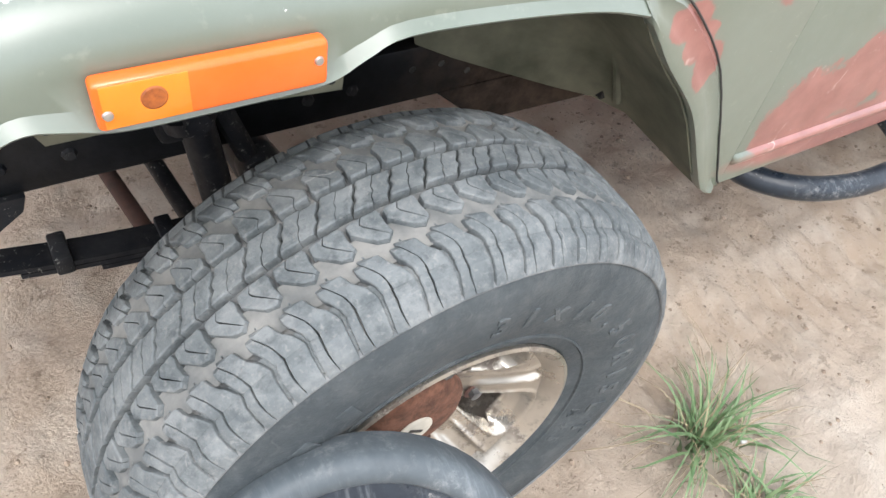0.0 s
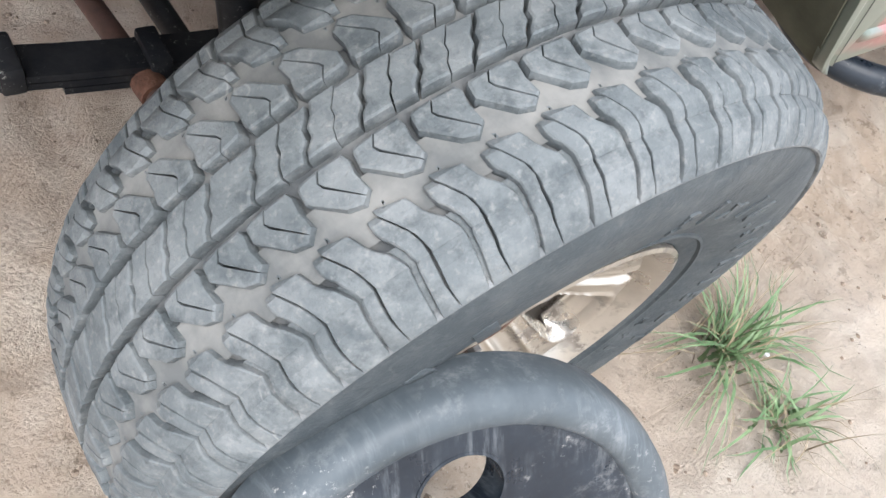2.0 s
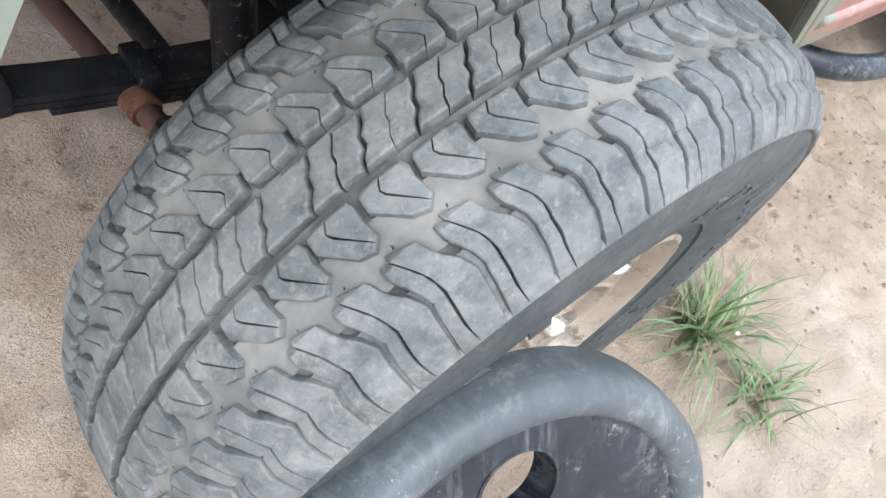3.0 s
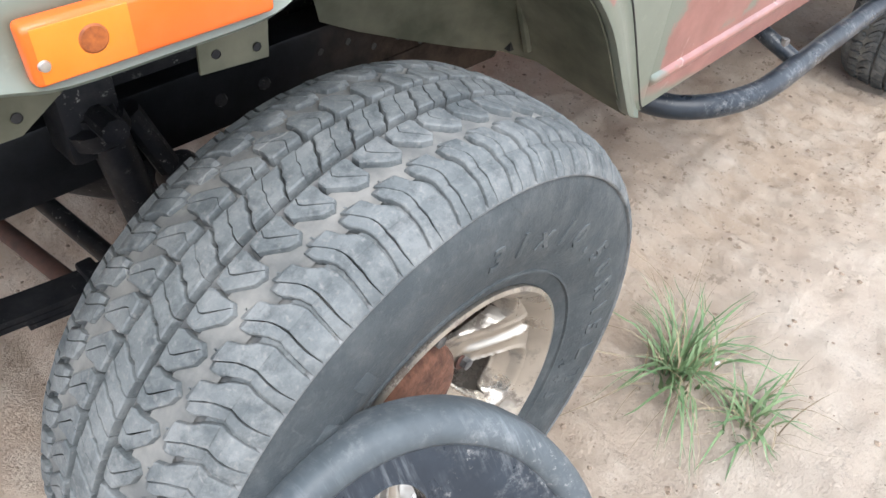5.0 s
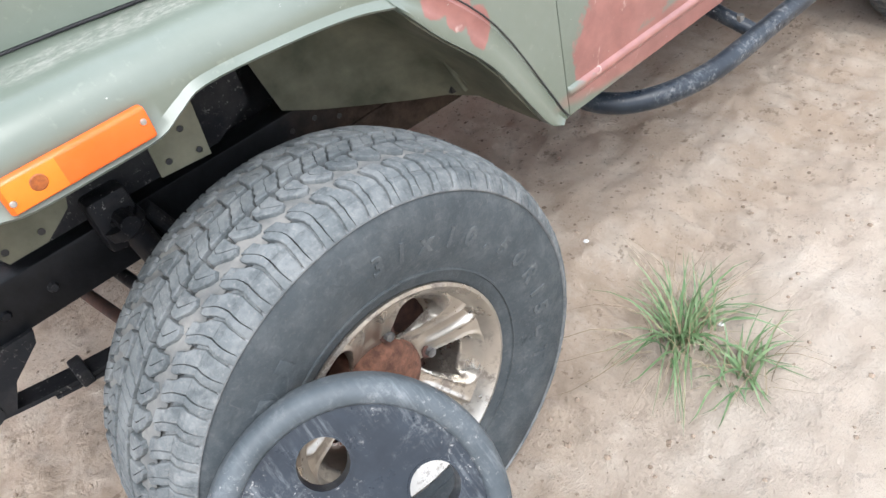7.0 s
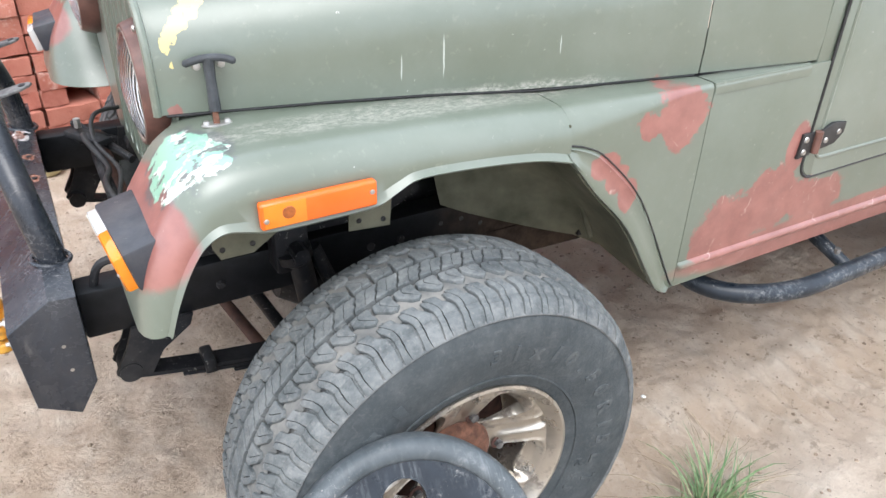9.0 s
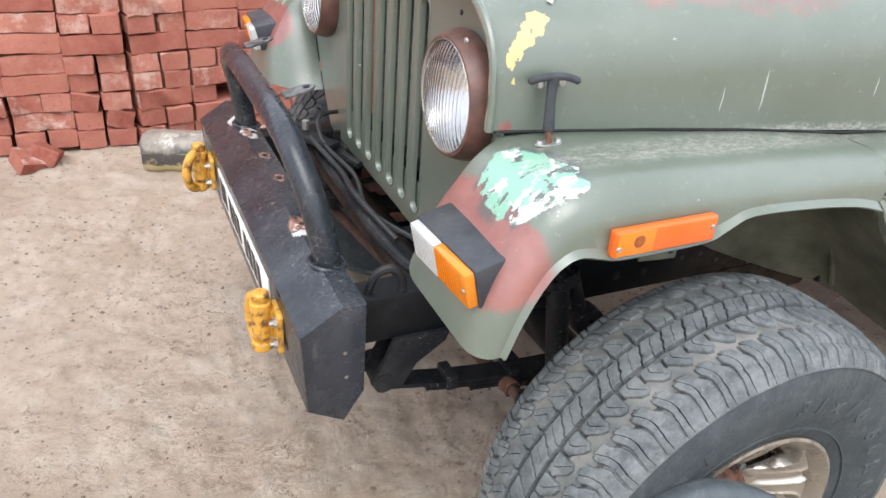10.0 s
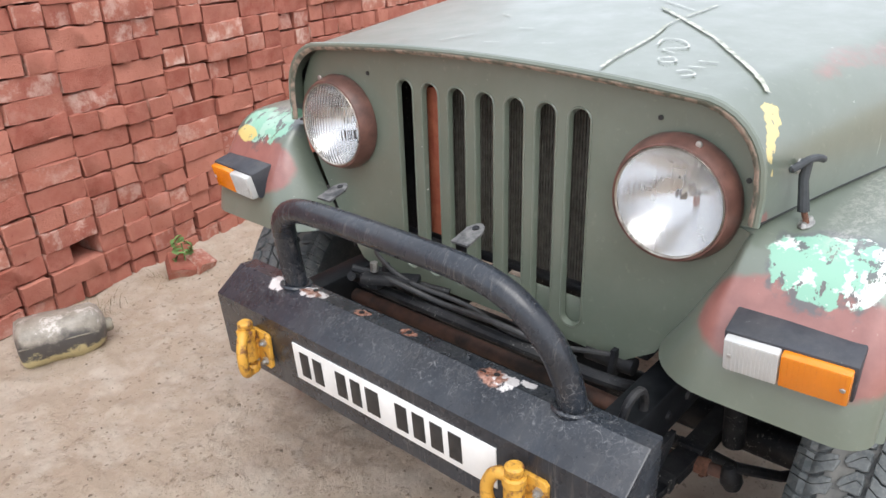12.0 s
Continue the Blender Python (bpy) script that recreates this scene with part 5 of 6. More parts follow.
def build_wheel(s, spin, lettered, at=(0.006, 0.769)):
    """s: -1 near side, 1 far side; at: along the vehicle and out from its middle."""
    w = root_part("wheel", jeep, "all-terrain tyre on a worn chrome five-spoke rim")
    centre = pose(at[0], s * at[1], WHEEL_Z) @ Matrix.Scale(1.022, 4)
    place = centre @ pose(0, 0, 0, 0, 0, 0 if s < 0 else 180) @ pose(0, 0, 0, 0, spin, 0)

    def put(bm):
        bmesh.ops.transform(bm, matrix=place, verts=bm.verts)
        return bm
    def put_out(bm):
        """As put, for the parts of the rim, which stands a little proud."""
        bmesh.ops.transform(bm, matrix=pose(0, -0.007, 0) @ Matrix.Diagonal((0.970, 1.0, 0.970, 1.0)), verts=bm.verts)
        return put(bm)
    part("tyre", put(join(lathe(carcass_profile("outer"), 120), lathe(carcass_profile("inner"), 120))), SIDEWALL, w, "blue-black rubber sidewall", 50)
    full = carcass_profile("tread")
    part("tread_base", put(lathe(full, 160)), DARK_GROOVE, w, "dark tread grooves", 50)
    for e in (-1, 1):
        band = [(tread_surface(v)[0] + 0.0042, e * v) for v in (0.0420, 0.048, 0.054, 0.060, 0.067, 0.073, 0.082)]
        part("groove_dust", put(lathe(band, 160)), GROOVE, w, "tan dust packed in the zigzag groove", 50)
    part("tread", put(tread_mesh()), RUBBER, w, "dusty grey all-terrain tread blocks", 24)
    part("sidewall_ridge", put(lathe([(0.3600, -0.1275), (0.3592, -0.1325), (0.3575, -0.1346), (0.3557, -0.1346), (0.3540, -0.1318)], 120)), PALE_RUBBER, w, "pale scuffed ridge round the sidewall")
    part("sidewall_rib", put(lathe([(0.2330, -0.1240), (0.2320, -0.1275), (0.2290, -0.1275), (0.2275, -0.1230)], 120)), SIDEWALL, w)
    part("rim", put_out(lathe([(0.186, 0.09), (0.178, 0.0), (0.180, -0.060), (0.184, -0.082), (0.190, -0.092), (0.198, -0.096), (0.207, -0.103), (0.213, -0.110), (0.213, -0.115), (0.207, -0.1165), (0.199, -0.110), (0.191, -0.100), (0.180, -0.088), (0.174, -0.06), (0.172, 0.0), (0.180, 0.088)], 72)), CHROME, w, "worn chrome rim with brown stains", 40)
    part("rim_face", put_out(rim_face()), CHROME, w, "satin five-spoke rim face with dark stains", 50)
    part("rim_seam", put_out(lathe([(0.1975, -0.0935), (0.1950, -0.0985), (0.1925, -0.0975), (0.1935, -0.0925)], 72)), CHASSIS, w)
    part("hub_plate", put_out(lathe([(0.0, -0.030), (0.050, -0.034), (0.056, -0.036), (0.056, -0.02), (0.0, -0.02)], 40)), CHROME, w)
    part("hub_cap", put(lathe([(0.078, -0.005), (0.081, -0.028), (0.080, -0.046), (0.076, -0.059), (0.067, -0.067), (0.054, -0.0705), (0.0, -0.072)], 40)), RUST, w, "rust-brown locking hub cap")
    if lettered:
        part("hub_sticker", put(lathe([(0.0, -0.0735), (0.027, -0.0728), (0.027, -0.069)], 28, pose(-0.006, 0, -0.014))), STICKER, w, "pale round sticker with dark mark")
        part("sticker_mark", put(box((0.026, 0.001, 0.005), pose(-0.006, -0.0740, -0.014, 0, 35, 0))), INK, w)
    part("brake_drum", put(lathe([(0.0, -0.008), (0.125, -0.008), (0.145, 0.002), (0.147, 0.06), (0.0, 0.06)], 40)), DRUM, w, "rusty brake drum behind the spokes")
    for k in range(5):
        a = radians(72 * k + 21)
        part("wheel_nut", put_out(tube([(0.098 * math.sin(a), -0.042, 0.098 * math.cos(a)), (0.098 * math.sin(a), -0.062, 0.098 * math.cos(a))], 0.0092, 6)), TAB, w)
        # dark disc for the shade in the recess round the nut
        part("nut_recess_shade", put_out(lathe([(0.0, 0.0), (0.0145, 0.0), (0.0150, -0.0020), (0.0135, -0.0030), (0.0, -0.0030)], 18, pose(0.098 * math.sin(a), -0.0500, 0.098 * math.cos(a)))), DRUM, w)
    if lettered:
        for bm in letters("31x10.50R15LT", 0.273, 2, 114, 0.044, -0.1382, 0.0008, 5.4) + letters("M+S", 0.246, 103, 18, 0.026, -0.1302, 0.0008, 15):
            part("raised_letter", moved(bm, centre), LETTERS, w)
        for a0 in (-54, -43, -32):
            bar = box((0.020, 0.0025, 0.026), pose(0, -0.1400, 0.288), 0.0010)
            bmesh.ops.transform(bar, matrix=centre @ pose(0, 0, 0, 0, a0, 0), verts=bar.verts)
            part("sidewall_mark", bar, SIDEWALL, w)


build_wheel(-1, 0, True)
build_wheel(1, 31, False)
build_wheel(-1, 17, False, (2.36, 0.815))
part("rear_axle", tube([(2.36, -0.70, WHEEL_Z), (2.36, 0.66, WHEEL_Z)], 0.042, 18), CHASSIS, jeep)

# ---- chassis under the front ----
for s in (-1, 1):
    part("chassis_rail", box((2.9, 0.065, 0.098), pose(0.90, s * 0.400, 0.588), 0.006), RAIL, jeep, "black chassis rail caked with brown dust behind the wheel")
    # spring hanger, widened as a dark fill for the shaded soil behind it
    part("hanger_fill", slab([(0.24, 0.545), (0.66, 0.545), (0.60, 0.455), (0.34, 0.462)], s * 0.368, s * 0.436, 0.004), RAIL, jeep, "dusty hanger of the leaf spring, widened to fill in the shade behind")
    part("rail_horn", box((0.10, 0.055, 0.075), pose(-0.545, s * 0.400, 0.585), 0.006), CHASSIS, jeep)
    part("spring_hanger", slab([(-0.475, 0.545), (-0.362, 0.545), (-0.370, 0.522), (-0.428, 0.480), (-0.455, 0.432), (-0.505, 0.430), (-0.518, 0.452), (-0.492, 0.50)], s * 0.388, s * 0.394), CHASSIS, jeep, "black plate holding the leaf spring's eye")
    part("spring_hanger", slab([(-0.475, 0.545), (-0.362, 0.545), (-0.370, 0.522), (-0.428, 0.480), (-0.455, 0.432), (-0.505, 0.430), (-0.518, 0.452), (-0.492, 0.50)], s * 0.435, s * 0.445), CHASSIS, jeep)
    spring = root_part("leaf_spring", jeep, "rusty black leaf spring with clamps")
    part("spring_eye", tube([(-0.492, s * 0.362, 0.449), (-0.492, s * 0.448, 0.449)], 0.021, 16), CHASSIS, spring)
    for k in range(4):
        ln = 0.50 - 0.10 * k
        pts = [(x, 0.440 - 0.010 * k - 0.060 * (1 - (x / 0.5) ** 2)) for x in (-ln + (ln + min(ln, 0.34)) * i / 12 for i in range(13))]
        poly = [(x, z) for x, z in pts] + [(x, z - 0.0085) for x, z in pts[::-1]]
        part("leaf", slab(poly, s * 0.394, s * 0.440), CHASSIS, spring)
    for x in (-0.345, -0.20):
        part("clamp", box((0.024, 0.056, 0.034), pose(x, s * 0.417, 0.384 + (0.022 if x < -0.3 else 0)), 0.004), CHASSIS, spring)
    damper = root_part("shock_absorber", jeep, "dark shock absorber tube")
    part("damper_tube", join(tube([(-0.16, s * 0.47, 0.66), (-0.150, s * 0.472, 0.615), (-0.118, s * 0.475, 0.38)], 0.0235, 16), tube([(-0.163, s * 0.47, 0.650), (-0.158, s * 0.47, 0.630), (-0.156, s * 0.47, 0.622)], [0.036, 0.036, 0.027], 16)), CHASSIS, damper)
    part("damper_mount", box((0.07, 0.06, 0.10), pose(-0.165, s * 0.45, 0.65), 0.01), CHASSIS, damper)
    part("damper_bolt", tube([(-0.16, s * 0.44, 0.655), (-0.16, s * 0.52, 0.655)], 0.016, 10), CHASSIS, damper)
    part("axle_bracket", join(tube([(-0.120, s * 0.462, 0.64), (-0.085, s * 0.465, 0.545)], 0.016, 10), lathe([(0.012, -0.022), (0.032, -0.020), (0.034, 0.0), (0.032, 0.020), (0.012, 0.022)], 20, pose(-0.068, s * 0.47, 0.520), True)), CHASSIS, jeep, "black bracket with a round rubber bush")
    plate = slab([(-0.100, 0.862), (-0.016, 0.862), (-0.024, 0.742), (-0.104, 0.748)], s * 0.617, s * 0.620)
    part("stay_plate", plate, MUDDY, jeep, "small drilled olive plate")
    part("stay_plate", slab([(-0.345, 0.86), (-0.20, 0.86), (-0.232, 0.780), (-0.275, 0.752), (-0.329, 0.752), (-0.340, 0.775)], s * 0.617, s * 0.620), MUDDY, jeep)
    for x, z in ((-0.085, 0.765), (-0.038, 0.758), (-0.05, 0.80), (-0.275, 0.770), (-0.325, 0.770)):
        part("bolt_hole", lathe([(0.0, 0.0), (0.005, 0.0), (0.005, 0.001)], 10, pose(x, s * 0.6208, z, 0 if s > 0 else 180)), INK, jeep)
    # inner wing kept black: the engine bay's darkness is put into its colour
    part("inner_wing", slab([(-0.33, 0.955), (0.13, 0.95), (0.13, 0.70), (0.05, 0.66), (-0.33, 0.66)], s * 0.435, s * 0.44), CHASSIS, jeep, "dark inner wing panel")
    for k in range(7):
        part("bolt_hole", lathe([(0.0, 0.0), (0.0055, 0.0), (0.0055, 0.001)], 10, pose(0.19 + 0.052 * k, s * 0.4335, 0.600 - 0.012 * k + 0.012 * (k % 2), 0 if s > 0 else 180)), INK, jeep)
for rx in (-0.38, -0.30, -0.17, 0.02, 0.09):
    part("frame_bolt", lathe([(0.0, -0.006), (0.007, -0.005), (0.010, 0.0)], 8, pose(rx, -0.4325, 0.585)), CHASSIS, jeep)
part("front_axle", tube([(0.0, -0.66, WHEEL_Z), (0.0, 0.66, WHEEL_Z)], 0.042, 18), CHASSIS, jeep, "black front axle tube")
part("differential", lathe([(0.0, -0.10), (0.07, -0.09), (0.115, -0.04), (0.12, 0.03), (0.08, 0.09), (0.0, 0.10)], 28, pose(0.0, -0.02, WHEEL_Z, 0, 0, 90)), CHASSIS, jeep)
part("tie_rod", tube([(-0.209, -0.500, 0.370), (-0.325, 0.45, 0.362)], 0.0135, 14), ROD, jeep, "rust-brown steering tie rod")
part("rod_clamp", join(tube([(-0.2165, -0.438, 0.3695), (-0.2135, -0.464, 0.3697)], 0.0185, 12), tube([(-0.215, -0.451, 0.345), (-0.215, -0.451, 0.357)], 0.007, 6), tube([(-0.2215, -0.395, 0.3693), (-0.2185, -0.420, 0.3695)], 0.016, 12)), RUST, jeep, "rusty clamp at the end of the tie rod")
part("drag_link", join(tube([(-0.132, -0.52, 0.333), (-0.136, -0.49, 0.336), (-0.140, -0.455, 0.339)], [0.009, 0.012, 0.0145], 12), tube([(-0.140, -0.455, 0.339), (-0.205, 0.13, 0.390), (-0.245, 0.49, 0.421)], 0.0150, 14)), CHASSIS, jeep, "greasy black drag link")
for s in (-1, 1):
    joint_x = -0.209 if s < 0 else -0.325
    part("ball_joint", join(lathe([(0.0, -0.030), (0.016, -0.026), (0.023, -0.010), (0.021, 0.010), (0.013, 0.026), (0.0, 0.030)], 16, pose(joint_x, s * 0.508, 0.368, 78, 0, 15)), tube([(joint_x, s * 0.512, 0.395), (-0.150, s * 0.585, 0.372), (-0.05, s * 0.645, 0.345)], [0.012, 0.011, 0.014], 8)), CHASSIS, jeep, "muddy black ball joint")
part("cross_member", tube([(-0.40, -0.37, 0.575), (-0.40, 0.37, 0.575)], 0.016, 14), ROD, jeep, "rusty cross bar between the chassis rails")
part("hose", tube(spline([(-0.40, -0.25, 0.64), (-0.44, -0.10, 0.68), (-0.42, 0.06, 0.66), (-0.45, 0.2, 0.69), (-0.40, 0.33, 0.64)], 6), 0.007, 10), INK, jeep, "black rubber hose")
part("hose", tube(spline([(-0.52, -0.41, 0.63), (-0.505, -0.415, 0.675), (-0.475, -0.42, 0.685), (-0.455, -0.42, 0.65), (-0.47, -0.42, 0.60), (-0.50, -0.42, 0.59)], 5), 0.008, 8), CHASSIS, jeep)
part("linkage_bracket", join(box((0.07, 0.05, 0.035), pose(-0.43, 0.26, 0.66, 0, 20, 15), 0.008), box((0.04, 0.13, 0.018), pose(-0.44, 0.20, 0.685, 0, 0, 30), 0.005), tube([(-0.46, 0.30, 0.69), (-0.36, 0.10, 0.65)], 0.010, 10), tube([(-0.45, 0.32, 0.66), (-0.36, 0.36, 0.60)], 0.011, 10)), CHASSIS, jeep, "greasy bracket and linkage between bumper and grille")
part("bracket_bolt", tube([(-0.455, 0.235, 0.700), (-0.455, 0.235, 0.722)], 0.009, 6), STEEL, jeep)

for s in (-1, 1):
    # added black sheets stand for the unlit depth of the engine bay
    part("bay_dark_sheet", slab([(-0.02, 0.95), (0.30, 0.95), (0.30, 0.60), (-0.02, 0.60)], s * 0.335, s * 0.340), CHASSIS, jeep)
    part("spring_shackle", join(slab([(-0.36, 0.66), (-0.31, 0.66), (-0.30, 0.60), (-0.37, 0.60)], s * 0.30, s * 0.31), tube([(-0.335, s * 0.24, 0.625), (-0.335, s * 0.34, 0.625)], 0.018, 12)), CHASSIS, jeep)
part("radiator_support", box((0.05, 0.74, 0.03), pose(-0.30, 0.01, 0.655), 0.004), CHASSIS, jeep)
part("sway_bar", tube(spline([(-0.36, -0.36, 0.60), (-0.42, -0.30, 0.635), (-0.43, 0.0, 0.64), (-0.42, 0.30, 0.635), (-0.36, 0.36, 0.60)], 6), 0.013, 10), CHASSIS, jeep, "thin black bar across the chassis")
part("wiring", tube(spline([(-0.33, 0.34, 0.70), (-0.41, 0.27, 0.715), (-0.43, 0.16, 0.69), (-0.40, 0.02, 0.665), (-0.42, -0.14, 0.655), (-0.36, -0.30, 0.65)], 6), 0.0055, 8), INK, jeep, "loose black cable")

# ---- side step ----
step = root_part("side_step", jeep, "bent black tube side step with scuffed paint")
STEP = spline([(0.775, -0.55, 0.43), (0.785, -0.635, 0.40), (0.825, -0.705, 0.388), (0.885, -0.762, 0.392), (0.975, -0.795, 0.394), (1.08, -0.806, 0.395), (1.35, -0.804, 0.395), (1.9, -0.804, 0.395)], 5)
part("step_tube", tube(STEP, 0.0245, 16), STOOL, step)
for ax in (1.20, 1.80):
    part("step_arm", tube([(ax, -0.812, 0.390), (ax - 0.02, -0.60, 0.475)], 0.018, 12), STOOL, step)
part("arm_bolt", tube([(1.19, -0.76, 0.418), (1.19, -0.76, 0.438)], 0.009, 6), STEEL, step)


# ---- the round stool that leans by the tyre ----
def build_stool():
    st = root("stool", "round black plastic stool seat with holes, tilted against the tyre", "stool")
    n = Vector((-0.226, -0.786, 0.576)).normalized()
    centre = Vector((-0.1912, -1.0482, 0.3820)) + n * 0.008
    z = n
    x = Vector((1, 0, 0)) - z * z.x
    x.normalize()
    y = z.cross(x)
    m = Matrix((x, y, z)).transposed().to_4x4()
    m.translation = centre
    RH, HOLE, NSEG = 0.1085, 0.035, 64

    # recessed seat plate with four round holes, cut out of a polar grid
    def ring(r, zz):
        return [(r * math.cos(2 * math.pi * k / NSEG), r * math.sin(2 * math.pi * k / NSEG), zz) for k in range(NSEG)]
    rim = [(0.168, -0.008), (0.169, 0.0), (0.173, 0.006), (0.183, 0.009), (0.194, 0.0075), (0.202, 0.001), (0.205, -0.010), (0.207, -0.022), (0.207, -0.042), (0.203, -0.042), (0.202, -0.020), (0.190, 0.0), (0.175, -0.010)]
    rows = [ring(r, zz) + [ring(r, zz)[0]] for r, zz in rim]
    part("rim", moved(grid(rows), m), STOOL_RIM, st, "rounded dusty grey-black rim with sky sheen in its colour", 60)
    holes = [(RH * math.cos(radians(a)), RH * math.sin(radians(a))) for a in (84.8, 174.8, 264.8, 354.8)]
    g = 0.006
    k = int(0.172 / g) + 1
    plate = bmesh.new()
    table = {}
    for i in range(-k, k + 1):
        for j in range(-k, k + 1):
            px, py = i * g, j * g
            for hx, hy in holes:
                d = math.hypot(px - hx, py - hy)
                if abs(d - HOLE) < g * 0.72:
                    px, py = hx + (px - hx) / d * HOLE, hy + (py - hy) / d * HOLE
            d = math.hypot(px, py)
            if abs(d - 0.1715) < g * 0.72:
                px, py = px / d * 0.1715, py / d * 0.1715
            table[i, j] = (px, py)
    made = {}

    def vert(key):
        if key not in made:
            px, py = table[key]
            made[key] = plate.verts.new((px, py, -0.003 - 0.004 * (1 - (px * px + py * py) / 0.031)))
        return made[key]
    for i in range(-k, k):
        for j in range(-k, k):
            keys = ((i, j), (i + 1, j), (i + 1, j + 1), (i, j + 1))
            cx = sum(table[q][0] for q in keys) / 4
            cy = sum(table[q][1] for q in keys) / 4
            if math.hypot(cx, cy) < 0.1715 and all(math.hypot(cx - hx, cy - hy) > HOLE for hx, hy in holes):
                try:
                    plate.faces.new([vert(q) for q in keys])
                except ValueError:
                    pass
    bmesh.ops.recalc_face_normals(plate, faces=plate.faces)
    bmesh.ops.solidify(plate, geom=plate.faces[:], thickness=0.004)
    part("seat", moved(plate, m), STOOL, st, "scuffed black seat plate with four round holes", 40)
    for hx, hy in holes:
        edge = [(HOLE, 0.0), (HOLE + 0.003, 0.0), (HOLE + 0.002, -0.03), (HOLE - 0.001, -0.03)]
        part("hole_collar", moved(lathe([(r, q) for r, q in edge], 32, m @ pose(hx, hy, -0.004, 90), True), Matrix()), STOOL, st)
    foot = m @ Vector((0.0, 0.0, -0.03))
    part("post", tube([foot, foot + Vector((0.0, 0.02, -0.12)), Vector((foot.x, foot.y + 0.02, ground_height(foot.x, foot.y) + 0.0))], 0.025, 14), STOOL, st)
    part("foot_disc", lathe([(0.0, 0.012), (0.11, 0.010), (0.115, 0.0), (0.0, 0.0)], 32, pose(foot.x, foot.y + 0.02, ground_height(foot.x, foot.y) - 0.002, 90)), STOOL, st)


build_stool()


# ---- chalk strokes on the bonnet ----
def hood_top(x, y):
    sec = hood_section(x)
    return float(np.interp(y, [p[0] for p in sec[2:-2]], [p[1] for p in sec[2:-2]])) + 0.0035


def stroke(pts, w=0.0025, material=None):
    P = spline([(x, y, 0) for x, y in pts], 5)
    rows = []
    for i, p in enumerate(P):
        d = (P[min(i + 1, len(P) - 1)] - P[max(i - 1, 0)]).normalized()
        q = Vector((-d.y, d.x, 0)) * w * (0.7 + 0.5 * noise.noise(p * 60))
        rows.append([(v.x, v.y, hood_top(v.x, v.y)) for v in (p + q, p - q)])
    part("chalk_mark", grid(rows), material or CHALK, jeep, "pale chalk scratch on the bonnet" if material is None else "faded paint trail on the bonnet")


for line in (
    ((-0.15, -0.239), (-0.105, -0.230), (-0.098, -0.262), (-0.138, -0.292), (-0.175, -0.262), (-0.19, -0.29)),
    ((-0.235, -0.283), (-0.215, -0.300), (-0.235, -0.315), (-0.252, -0.298), (-0.235, -0.283)),
    ((-0.285, -0.340), (-0.27, -0.355), (-0.285, -0.372), (-0.305, -0.358)), ((-0.25, -0.345), (-0.24, -0.37)), ((-0.21, -0.345), (-0.20, -0.375)),
    ((-0.015, 0.215), (-0.03, 0.18)), ((-0.147, 0.074), (-0.14, 0.04)), ((-0.285, 0.058), (-0.275, 0.03)), ((-0.256, -0.04), (-0.24, -0.075)),
    ((0.487, 0.196), (0.38, 0.09), (0.27, -0.026), (0.164, -0.165)), ((-0.30, 0.16), (-0.22, 0.13)),
):
    stroke(line)
stroke(((-0.338, -0.232), (-0.29, -0.223), (-0.239, -0.217), (-0.135, -0.208), (-0.06, -0.196), (0.035, -0.178), (0.236, -0.186)), 0.0040, TRAIL)
stroke(((-0.268, -0.484), (-0.233, -0.455), (-0.173, -0.407), (-0.116, -0.358), (-0.054, -0.307), (0.02, -0.235), (0.09, -0.165), (0.167, -0.087)), 0.0065, TRAIL)


# ---- stacked bricks behind ----
def wall_y(x):
    return 2.07 + (0.0 if x < -0.75 else 0.20 * (x + 0.75))


def brick_meshes():
    """Worn bricks with chipped edges, headers and stretchers."""
    rng = random.Random(5)
    out = []
    for kind, w in (("header", 0.1220), ("stretcher", 0.2480)):
        for v in range(7):
            bm = box((w, 0.20, 0.0838))
            bmesh.ops.subdivide_edges(bm, edges=[e for e in bm.edges if abs(e.verts[0].co.x - e.verts[1].co.x) > 0.01], cuts=4 if w > 0.2 else 2)
            bmesh.ops.bevel(bm, geom=[e for e in bm.edges if e.is_manifold and e.calc_face_angle(0) > 0.5], offset=0.0045, segments=1, affect="EDGES")
            for q in bm.verts:
                q.co += Vector([rng.uniform(-0.0034, 0.0034) for _ in range(3)])
                if q.co.y < 0 and rng.random() < 0.16:
                    q.co += Vector((-q.co.x * 0.05, 0.009, -q.co.z * 0.10))
            out.append((kind, w, finish("brick", bm, BRICK, 40)))
    return out


GAPS = ((-0.345, 2), (-0.06, 9), (-1.44, 6))


